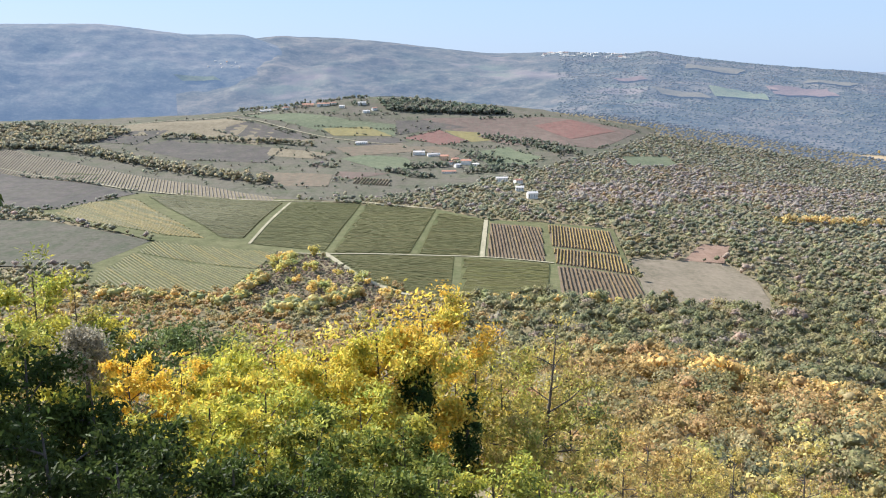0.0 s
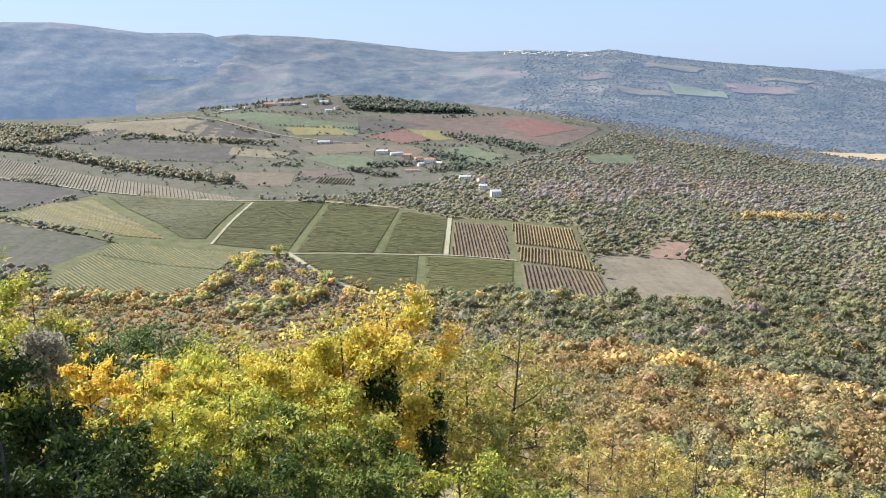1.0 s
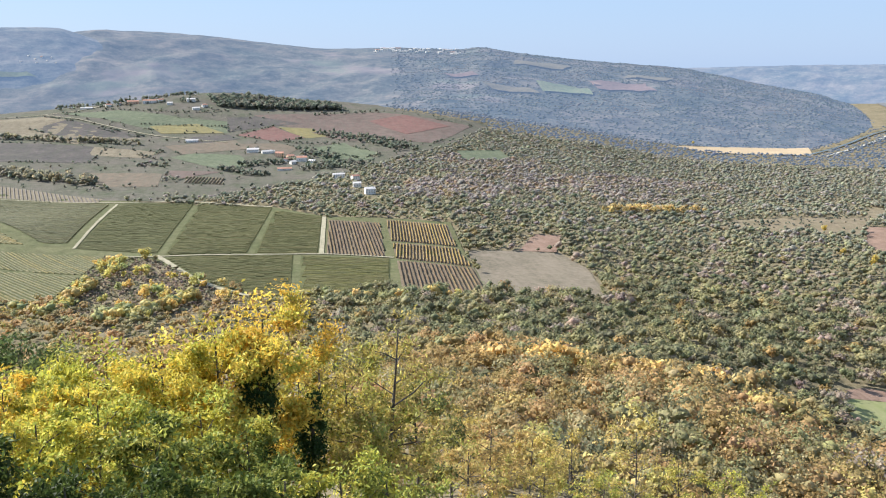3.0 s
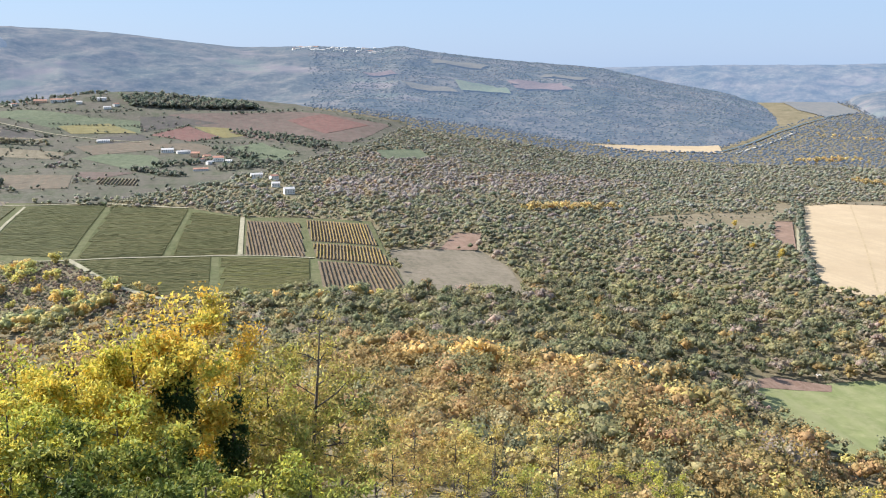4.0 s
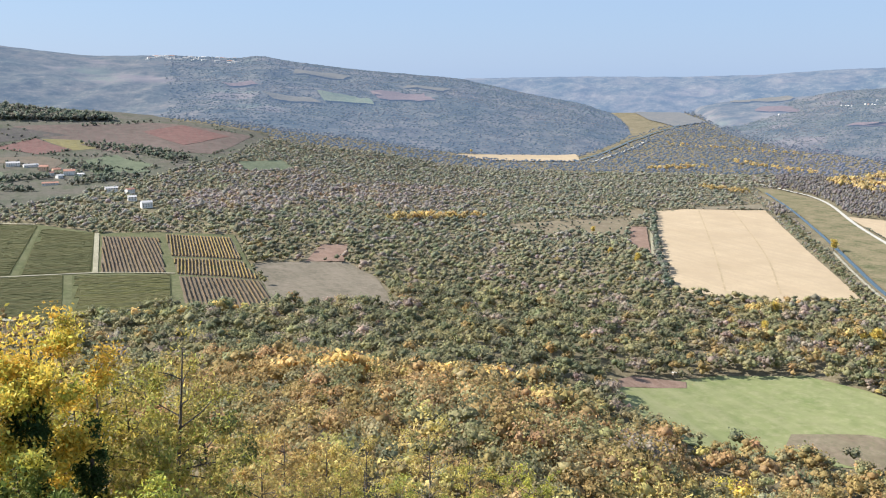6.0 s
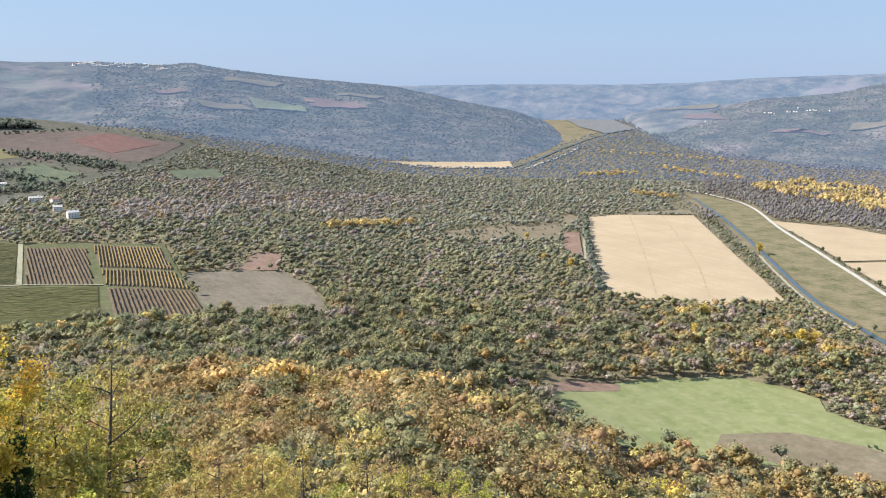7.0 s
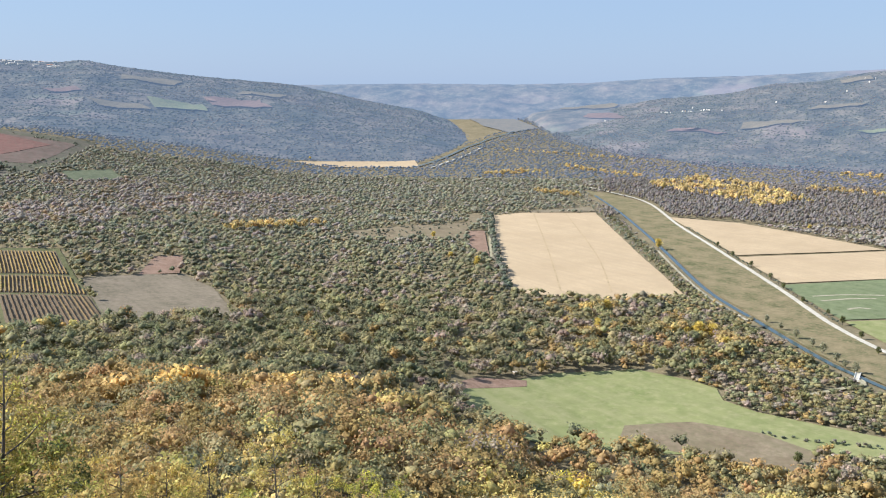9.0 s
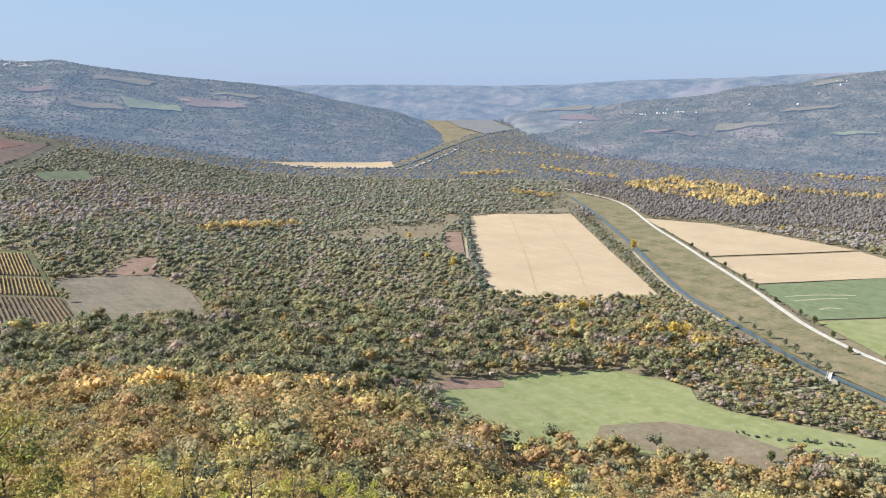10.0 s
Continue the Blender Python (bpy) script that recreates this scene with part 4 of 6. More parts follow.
# distance from, to, spacing, height, leaf sprays, their size, bearings from, to, breadth, lobes
BANDS = (
    (330, 520, 9.6, 10.0, 30, 0.8, -28, 3, 1.1, 3, "mixed autumn wood behind the near grove"),
    (240, 520, 10.4, 14.0, 190, 0.5, 3, 63, 1.15, 5, "mixed autumn wood on the slope below the terrace"),
    (520, 1000, 9.6, 10.0, 30, 0.85, -28, 0, 1.2, 3, "oak wood at the foot of the vineyards"),
    (520, 1000, 10.4, 14.0, 60, 0.68, 0, 63, 1.15, 4, "dense dark oak wood with autumn tints"),
    (1000, 1700, 9.4, 8.4, 7, 1.05, -28, 63, 1.3, 2, "olive and brown oak wood across the valley"),
)
for i, (r0, r1, gap, tall, cards, size, az0, az1, broad, lobes, words) in enumerate(BANDS):
    x, y = scatter(r0, r1, gap, 40 + i, az0, az1)
    ok = clear_of_fields(x, y) & upland_only_hedges(x, y, 1)
    x, y = x[ok], y[ok]
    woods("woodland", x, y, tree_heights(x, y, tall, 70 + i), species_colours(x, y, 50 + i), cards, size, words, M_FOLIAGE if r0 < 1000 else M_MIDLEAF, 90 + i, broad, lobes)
# low thickets between the meadow and the river
x, y = scatter(560, 1150, 5.2, 145, 38, 63)
ok = clear_of_fields(x, y) & (near_line(x, y, CANAL, 110) | (np.degrees(np.arctan2(x, y)) > 49))
x, y = x[ok], y[ok]
woods("thicket", x, y, np.random.RandomState(146).uniform(2.5, 5.5, len(x)), species_colours(x, y, 147), 12, 0.8, "olive and mauve-grey riverside thicket", M_FOLIAGE, 148, 1.7, 1)
x, y = scatter(1700, 2450, 9.2, 140, -28, 63)
ok = clear_of_fields(x, y) & upland_only_hedges(x, y, 1)
x, y = x[ok], y[ok]
wet = (np.degrees(np.arctan2(x, y)) > 43.5) & (np.hypot(x, y) > 1750)
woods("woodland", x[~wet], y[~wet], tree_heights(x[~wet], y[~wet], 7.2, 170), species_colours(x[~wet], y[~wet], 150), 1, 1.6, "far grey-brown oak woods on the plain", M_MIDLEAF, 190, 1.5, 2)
rng = np.random.RandomState(172)
woods("poplar_plantation", x[wet], y[wet], rng.uniform(8, 15, wet.sum()), np.array([0.29, 0.26, 0.265]) * rng.uniform(0.8, 1.2, (wet.sum(), 1)), 2, 1.3, "tall bare mauve-grey poplars on the river plain", M_MIDLEAF, 173, 0.75, 1)
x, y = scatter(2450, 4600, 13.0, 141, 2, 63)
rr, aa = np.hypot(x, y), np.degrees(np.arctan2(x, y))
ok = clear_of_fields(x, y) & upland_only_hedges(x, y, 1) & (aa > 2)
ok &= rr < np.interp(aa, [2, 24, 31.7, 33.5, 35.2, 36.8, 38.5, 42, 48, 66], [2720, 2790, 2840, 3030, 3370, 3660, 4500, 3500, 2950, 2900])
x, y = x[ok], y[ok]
# haze painted in: leaf tints dimmed, blue emission laid over them
woods("backdrop_woods", x, y, tree_heights(x, y, 8.5, 171), species_colours(x, y, 151) * np.array([0.42, 0.40, 0.42]), 0, 1.6, "distant hazy woods at the foot of the hills", foliage("far_leaves_haze_glow", 0.4, 6.0, (HAZE, 0.16)), 191, 1.7, 1)


def clothe(ridge, count, tall, material, seed, az0=-28.0, az1=63.0, label="distant hazy autumn woods on a ridge"):
    """Woods over a far range, open where its fields lie."""
    rng = np.random.RandomState(seed)
    a, s, grid, gaps = RANGES[ridge]
    az = rng.uniform(max(az0, a[0]), min(az1, a[-1]), count)
    v = rng.uniform(0, 1.0, count) ** 0.9
    keep = np.ones(count, bool)
    for g0, g1, v0, v1 in gaps:
        keep &= ~((az > g0) & (az < g1) & (v > v0) & (v < v1))
    at = on_range(ridge, az, v)
    keep &= waves(at[:, 0], at[:, 1], 420, seed) + 0.6 * waves(at[:, 0], at[:, 1], 140, seed + 1) < 1.0
    at = at[keep]
    n = len(at)
    h = tall * rng.uniform(0.6, 1.25, n)
    pick = waves(at[:, 0], at[:, 1], 500, seed + 2) + 0.6 * waves(at[:, 0], at[:, 1], 170, seed + 3) + rng.normal(0, 0.3, n)
    tones = np.array([(0.085, 0.092, 0.066), (0.11, 0.11, 0.078), (0.145, 0.12, 0.092), (0.165, 0.14, 0.118)])
    tint = tones[np.clip((pick * 1.1 + 1.6), 0, 3).astype(int)] * rng.uniform(0.86, 1.14, (n, 1))
    at[:, 2] -= h * 0.05
    crowns("backdrop_woods", at, h, h * 0.8, h * 0.3, tint, 1, 0, 1.0, label, material, seed)


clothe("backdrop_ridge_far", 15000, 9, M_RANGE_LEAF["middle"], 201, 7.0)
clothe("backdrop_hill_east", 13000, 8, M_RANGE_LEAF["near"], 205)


# ---- trees that stand apart ----
def tube(bm, pts, radii, sides=7):
    """A tapered round limb through points."""
    rings = []
    for i, (p, r) in enumerate(zip(pts, radii)):
        way = (Vector(pts[min(i + 1, len(pts) - 1)]) - Vector(pts[max(i - 1, 0)])).normalized()
        a = way.orthogonal().normalized()
        b = way.cross(a)
        rings.append([bm.verts.new(Vector(p) + float(r) * (math.cos(6.2832 * k / sides) * a + math.sin(6.2832 * k / sides) * b)) for k in range(sides)])
    for r0, r1 in zip(rings, rings[1:]):
        for k in range(sides):
            bm.faces.new((r0[k], r0[(k + 1) % sides], r1[(k + 1) % sides], r1[k]))
    bm.faces.new(rings[-1])


def leaf_cards(at, spread, count, size, tones, rng, droop=0.3, flat=0.75):
    """Small bent leaves scattered round points; returns points, triangles and colours."""
    who = rng.randint(len(at), size=count)
    pos = at[who] + rng.normal(0, 1, (count, 3)) * spread[who][:, None] * np.array([1, 1, flat])
    way = rng.normal(size=(count, 3))
    way[:, 2] -= droop
    way /= np.linalg.norm(way, axis=1)[:, None]
    side = np.cross(way, rng.normal(size=(count, 3)) + np.array([0, 0, 1.2]))
    side /= np.linalg.norm(side, axis=1)[:, None]
    up = np.cross(side, way)
    s = size * rng.uniform(0.55, 1.4, (count, 1))
    quad = [pos - way * s, pos + side * s * 0.42 + up * s * 0.12, pos + way * s - up * s * 0.1, pos - side * s * 0.42 + up * s * 0.12]
    V = np.stack(quad, 1).reshape(-1, 3)
    i = 4 * np.arange(count)
    F = np.concatenate([np.stack([i, i + 1, i + 2], 1), np.stack([i, i + 2, i + 3], 1)])
    tones = np.array(tones)
    branch = tones[rng.randint(len(tones), size=len(at))] * rng.uniform(0.8, 1.2, (len(at), 1))
    col = 0.6 * branch[who] + 0.4 * tones[rng.randint(len(tones), size=count)]
    C = np.repeat(col * rng.uniform(0.75, 1.25, (count, 1)), 4, axis=0)
    return V, F, C


# ---- tree belts, hedges and poplars ----
def belt_points(line, wide, gap, seed):
    rng = np.random.RandomState(seed)
    p = curve_points(line, gap) if len(line) > 2 else np.array(line[0]) + np.linspace(0, 1, max(2, int(math.dist(*line) / gap)))[:, None] * (np.array(line[1]) - np.array(line[0]))
    k = max(1, int(wide / gap))
    p = np.repeat(p, k, axis=0)
    return (p + rng.uniform(-wide / 2, wide / 2, p.shape)).T


WARM = np.array([(0.31, 0.275, 0.20), (0.36, 0.31, 0.20), (0.27, 0.255, 0.195), (0.23, 0.235, 0.185)])
DULL = np.array([(0.16, 0.185, 0.145), (0.19, 0.205, 0.16), (0.23, 0.215, 0.18)])
GOLD = np.array([(0.64, 0.47, 0.22), (0.56, 0.42, 0.21), (0.68, 0.52, 0.23)])
BELTS = (
    (BELT_A, 46, 8, 13, WARM, "belt of straw and brown autumn trees between fields"),
    (BELT_B, 18, 8, 12, WARM, "hedge of yellowing trees across grey fields"),
    (BELT_C, 46, 8, 11, WARM, "yellow-brown copse at the edge of the upland"),
    (BELT_D, 60, 9, 13, DULL, "dark wooded knoll at the edge of the upland"),
    (BELT_E, 8, 8, 6, DULL, "low dark hedge between plots"),
    (BELT_F, 24, 7, 11, DULL, "dark trees beside the farmhouses"),
    (BELT_G, 30, 7, 9, DULL, "shrubs below the farm"),
    (BELT_H, 6, 7, 6, DULL, "low hedge beside the pasture"),
    (BELT_I, 60, 9, 10, DULL, "wooded slope beside the red vineyard"),
    (BELT_J, 12, 8, 7, DULL, "hedge below the hamlet"),
    (BELT_K, 10, 8, 8, DULL, "dark hedge above the red vineyard"),
    (BELT_L, 8, 8, 7, DULL, "hedge under the crimson vineyard"),
    (BELT_M, 40, 8, 10, DULL, "garden trees among houses"),
    (BELT_N, 60, 8, 10, DULL, "bushy slope by the houses"),
)
for i, (line, wide, gap, tall, tones, words) in enumerate(BELTS):
    rng = np.random.RandomState(300 + i)
    x, y = belt_points(line, wide, gap, 320 + i)
    woods("tree_belt", x, y, tall * rng.uniform(0.6, 1.25, len(x)), tones[rng.randint(len(tones), size=len(x))] * rng.uniform(0.8, 1.2, (len(x), 1)), 8, 1.9, words, M_MIDLEAF, 340 + i)
rng = np.random.RandomState(5)
hx, hy = scatter(2500, 3100, 9.0, 400, -12, 6)
keep = inside(hx, hy, HILL_WOOD)
woods("hilltop_wood", hx[keep], hy[keep], rng.uniform(11, 19, keep.sum()), DULL[rng.randint(3, size=keep.sum())], 8, 2.4, "dark evergreen wood over the hamlet's hill", M_MIDLEAF, 401)

hx, hy = scatter(1900, 2750, 10.0, 406, -34, -16)
keep = inside(hx, hy, WEST_WOOD)
rng = np.random.RandomState(407)
woods("edge_wood", hx[keep], hy[keep], rng.uniform(8, 15, keep.sum()), WARM[rng.randint(4, size=keep.sum())] * rng.uniform(0.7, 1.2, (keep.sum(), 1)), 9, 2.2, "yellow-brown wood at the upland's edge", M_MIDLEAF, 408)
# scrub and taller yellowing trees below the vineyards
sx_, sy_ = scatter(800, 1180, 5.5, 409, -18, 2)
keep = inside(sx_, sy_, SCRUB)
rng = np.random.RandomState(410)
woods("scrub", sx_[keep], sy_[keep], rng.uniform(1.5, 4.5, keep.sum()), np.array([(0.32, 0.25, 0.21), (0.27, 0.23, 0.17), (0.24, 0.23, 0.15), (0.36, 0.28, 0.22)])[rng.randint(4, size=keep.sum())], 14, 1.5, "low brown and olive scrub below the vineyard", M_FOLIAGE, 411, slim=1.3)
keep &= (waves(sx_, sy_, 70, 12) > 0.15) & (rng.rand(len(keep)) < 0.24)
woods("yellowing_trees", sx_[keep], sy_[keep], rng.uniform(8, 16, keep.sum()), np.array([(0.66, 0.55, 0.18), (0.56, 0.51, 0.19), (0.42, 0.43, 0.19), (0.72, 0.52, 0.18)])[rng.randint(4, size=keep.sum())], 60, 1.0, "yellowing trees standing in scrub below the vineyard", M_FOLIAGE, 412, slim=0.85)
hx, hy = scatter(2560, 2900, 17.0, 402, -12.5, -4.5)
keep = (hy > 2655) & (waves(hx, hy, 110, 4) > -0.2)
rng = np.random.RandomState(403)
woods("hamlet_trees", hx[keep], hy[keep], rng.uniform(5, 12, keep.sum()), DULL[rng.randint(3, size=keep.sum())], 8, 2.0, "hamlet garden trees between the houses", M_MIDLEAF, 404)

# bushes along the upland's field edges, and lone ones between
hx, hy = [], []
for k, outline in enumerate((LF1, LF3, LF4, LF5, R1, R2, O1, O2, N1, N2, U1, U3, U4, U6, U7, LF2)):
    for a, b in zip(outline, outline[1:] + outline[:1]):
        if (k * 7 + a[0]) % 5 < 3 and math.dist(a, b) > 30:
            bx, by = belt_points([a, b], 5, 9.0, abs(a[0]) + k)
            gone = waves(bx, by, 130, 14) > 0.0
            hx.append(bx[gone])
            hy.append(by[gone])
lx, ly = scatter(1480, 2620, 44.0, 420, -28, 12)
lone = inside(lx, ly, UPLAND)
for o in OPEN:
    lone &= ~inside(lx, ly, o)
hx, hy = np.concatenate([*hx, lx[lone]]), np.concatenate([*hy, ly[lone]])
rng = np.random.RandomState(421)
woods("field_hedge", hx, hy, rng.uniform(2.5, 7.5, len(hx)), DULL[rng.randint(3, size=len(hx))] * rng.uniform(0.8, 1.25, (len(hx), 1)), 8, 1.6, "bushes and small trees along upland field edges", M_MIDLEAF, 422, slim=1.2)


def cypress(x, y, tall, seed):
    """A slim dark cypress beside the houses."""
    rng = np.random.RandomState(seed)
    root = tagged(new("cypress"), "slim dark green cypress beside hamlet houses", "tree", "cypresses of the hamlet")
    root.location = (x, y, float(height(x, y)))
    bm = bmesh.new()
    tube(bm, [(0, 0, -0.3), (0, 0, tall * 0.5), (0, 0, tall * 0.95)], [0.3, 0.2, 0.05], 6)
    part("trunk", bm, M_BARK, root)
    t = rng.uniform(0.06, 1, 60)
    a = rng.uniform(0, 6.28, 60)
    w = tall * 0.09 * np.sin(3.1416 * (0.1 + 0.85 * t)) ** 0.6
    at = np.column_stack([np.cos(a) * w, np.sin(a) * w, tall * t])
    V, F, C = leaf_cards(at, np.full(60, tall * 0.03), 420, tall * 0.04, [(0.06, 0.085, 0.045), (0.085, 0.11, 0.055)], rng)
    ob = new("crown", tri_mesh("crown", V, F, M_FOLIAGE, C))
    ob.parent = root


for k, (x, y) in enumerate(((-424, 2700), (-414, 2702), (-402, 2706), (-236, 2660), (-70, 2000), (8, 1930))):
    cypress(x, y, (20, 17, 21, 14, 12, 13)[k], 430 + k)

# yellow poplars on the plain, in rows and stands
POPLARS = (
    ([(118, 487), (143, 497), (168, 501)], 14, 6.0, 19, "orange-gold trees along the crest of the slope"),
    ([(201, 491), (255, 534), (310, 554)], 14, 6.0, 19, "straw-gold trees along the crest of the slope"),
    ([(684, 619), (721, 607), (684, 534)], 16, 7.0, 15, "yellow trees in the river wood"),
    ([(603, 669), (623, 659), (643, 650)], 16, 7.0, 15, "yellow trees in the river wood"),
    ([(676, 742), (696, 733), (716, 725)], 16, 7.0, 15, "yellow trees behind the tan field"),
    ([(522, 1402), (610, 1422), (699, 1438)], 26, 7.5, 15, "bright yellow stand of poplars in the oak wood"),
    ([(1490, 2029), (1560, 2010), (1640, 1980)], 40, 12, 17, "golden poplar stand by the river"),
    ([(1796, 2076), (1800, 1900), (1802, 1758)], 26, 12, 16, "golden poplar row on the plain"),
    ([(1935, 1327), (2019, 1123), (2143, 1018)], 40, 13, 17, "golden poplar row on the far plain"),
    ([(2278, 1477), (2310, 1390), (2352, 1313)], 40, 14, 17, "golden poplar row on the far plain"),
    ([(1366, 1658), (1380, 1600), (1396, 1553)], 30, 9, 13, "dull gold shrubs at the river bend"),
    ([(1900, 2500), (2000, 2300), (2080, 2100)], 22, 14, 15, "golden poplar row on the far plain"),
    ([(2500, 1900), (2560, 1700), (2600, 1500)], 26, 16, 15, "golden poplar row on the far plain"),
)
for i, (line, wide, gap, tall, words) in enumerate(POPLARS):
    rng = np.random.RandomState(430 + i)
    x, y = belt_points(line, wide, gap, 440 + i)
    gold = GOLD * (np.array([1.15, 1.1, 1.0]) if "crest" in words else 1.0)
    woods("poplar_stand", x, y, tall * rng.uniform(0.65, 1.2, len(x)), gold[rng.randint(3, size=len(x))] * rng.uniform(0.7, 1.15, (len(x), 1)), 30, 1.0, words, M_FOLIAGE, 450 + i, slim=0.9)
BIG_STAND = [(1677, 1615), (1916, 1660), (1928, 1469), (1713, 1172), (1570, 1192), (1636, 1433)]
px_, py_ = scatter(1900, 2600, 11.0, 460, 40, 62)
keep = inside(px_, py_, BIG_STAND) & (waves(px_, py_, 95, 9) + 0.5 * waves(px_, py_, 40, 10) > -0.05)
rng = np.random.RandomState(461)
woods("poplar_stand", px_[keep], py_[keep], rng.uniform(13, 20, keep.sum()), GOLD[rng.randint(3, size=keep.sum())] * rng.uniform(0.65, 1.1, (keep.sum(), 1)), 6, 1.9, "wide golden poplar plantation on the plain", M_FOLIAGE, 462, slim=0.8)


def grown_tree(name, x, y, top, wide, deep, tones, leaves, leaf, label, seed, trunk=0.16, limbs=11, bare=0.0, material=M_LEAF, lean=(0, 0), category="tree", foot=None, fuzz=1.0):
    """A tree that stands on the slope and reaches the height top: tapered trunk with forked limbs, crown of single leaves."""
    rng = np.random.RandomState(seed)
    z0 = float(height(x, y)) - 0.15 if foot is None else foot
    tall = top - z0
    root = tagged(new(name), label, category)
    root.location = (x, y, z0)
    bm = bmesh.new()
    lx, ly = lean
    spine = [(lx * t * t + 0.12 * math.sin(5 * t + seed), ly * t * t + 0.10 * math.cos(6 * t + seed), tall * t * 0.94) for t in np.linspace(0, 1, 9)]
    tube(bm, spine, [trunk * (1.25 - 1.1 * t) for t in np.linspace(0, 1, 9)], 8)
    tips, spread = [], []
    crown0 = max(0.06, 1 - deep / tall)
    for k in range(limbs):
        t = crown0 + (0.95 - crown0) * (k + rng.uniform(0, 0.8)) / limbs
        p = Vector([float(np.interp(t, np.linspace(0, 1, 9), c)) for c in np.array(spine).T])
        a = k * 2.4 + rng.uniform(-0.5, 0.5)
        shape = math.sin(3.1416 * min(0.97, 0.22 + 0.74 * (t - crown0) / (1 - crown0))) ** 0.7
        reach = float(wide * 0.5 * shape * rng.uniform(0.75, 1.15))
        way = Vector((math.cos(a), math.sin(a), rng.uniform(0.25, 0.7)))
        q = [p, p + way * reach * 0.45 + Vector((0, 0, 0.05)), p + way * reach * 0.8 + Vector(rng.normal(0, 0.12, 3).tolist()), p + way * reach * 1.05]
        r0 = trunk * (0.5 - 0.32 * t)
        tube(bm, q, [r0, r0 * 0.7, r0 * 0.45, r0 * 0.15], 5)
        for j in range(6):
            s = float(rng.uniform(0.3, 1.0))
            b = Vector(q[0]).lerp(Vector(q[3]), s)
            w2 = (way + Vector(rng.normal(0, 0.75, 3).tolist())).normalized()
            e = b + w2 * float(reach * rng.uniform(0.2, 0.45))
            tube(bm, [b, b.lerp(e, 0.5) + Vector(rng.normal(0, 0.05, 3).tolist()), e], [r0 * 0.35, r0 * 0.22, r0 * 0.08], 4)
            tips += [tuple(e), tuple(b.lerp(e, 0.55))]
            spread += [wide * 0.075 * fuzz, wide * 0.06 * fuzz]
        tips.append(tuple(q[3]))
        spread.append(wide * 0.08 * fuzz)
    for t in np.linspace(0.8, 1.0, 8):
        tips.append((spine[-1][0] * t + rng.normal(0, 0.05 * wide), spine[-1][1] * t + rng.normal(0, 0.05 * wide), float(tall * (0.70 + 0.28 * (t - 0.8) / 0.2))))
        spread.append(wide * 0.09 * fuzz)
    part("trunk", bm, M_BARK, root, "dark forked trunk and limbs")
    if leaves:
        keep = rng.rand(len(tips)) >= bare
        V, F, C = leaf_cards(np.array(tips)[keep], np.array(spread)[keep], int(leaves * (0.95 if name == "locust_tree" else 0.74)), leaf * (0.98 if name == "locust_tree" else 1.06), tones, rng, 0.3, 0.6)
        ob = new("crown", tri_mesh("crown", V, F, material, C))
        ob.parent = root
    return root


def place(bearing, distance, angle):
    """Plan position and height of a point seen from the terrace on a bearing, at a distance, under a height angle."""
    return distance * math.sin(radians(bearing)), distance * math.cos(radians(bearing)), EYE + distance * math.tan(radians(angle))


T_GOLD = [(0.78, 0.55, 0.09), (0.74, 0.59, 0.12), (0.74, 0.45, 0.08), (0.50, 0.48, 0.10)]
T_YELLOW = [(0.66, 0.58, 0.09), (0.52, 0.51, 0.09), (0.68, 0.53, 0.10), (0.35, 0.40, 0.08)]
T_LIME = [(0.42, 0.42, 0.10), (0.31, 0.34, 0.085), (0.52, 0.45, 0.10), (0.24, 0.27, 0.07)]
# T_GREEN and T_DARK: leaf greens with the near bushes' shade darkened in
T_GREEN = [(0.085, 0.115, 0.026), (0.11, 0.145, 0.032), (0.06, 0.085, 0.02), (0.15, 0.18, 0.045)]
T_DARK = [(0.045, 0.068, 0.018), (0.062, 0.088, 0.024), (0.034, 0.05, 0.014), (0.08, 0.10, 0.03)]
T_OLIVE = [(0.13, 0.17, 0.06), (0.18, 0.21, 0.08), (0.09, 0.13, 0.05)]
T_ORANGE = [(0.80, 0.56, 0.08), (0.74, 0.47, 0.07), (0.78, 0.62, 0.11)]
T_STRAW = [(0.552, 0.437, 0.115), (0.437, 0.380, 0.127), (0.621, 0.483, 0.161), (0.391, 0.276, 0.127)]
T_RUST = [(0.460, 0.299, 0.115), (0.529, 0.368, 0.138), (0.391, 0.310, 0.138)]
T_GREY = [(0.34, 0.30, 0.24), (0.24, 0.21, 0.16), (0.42, 0.38, 0.31)]
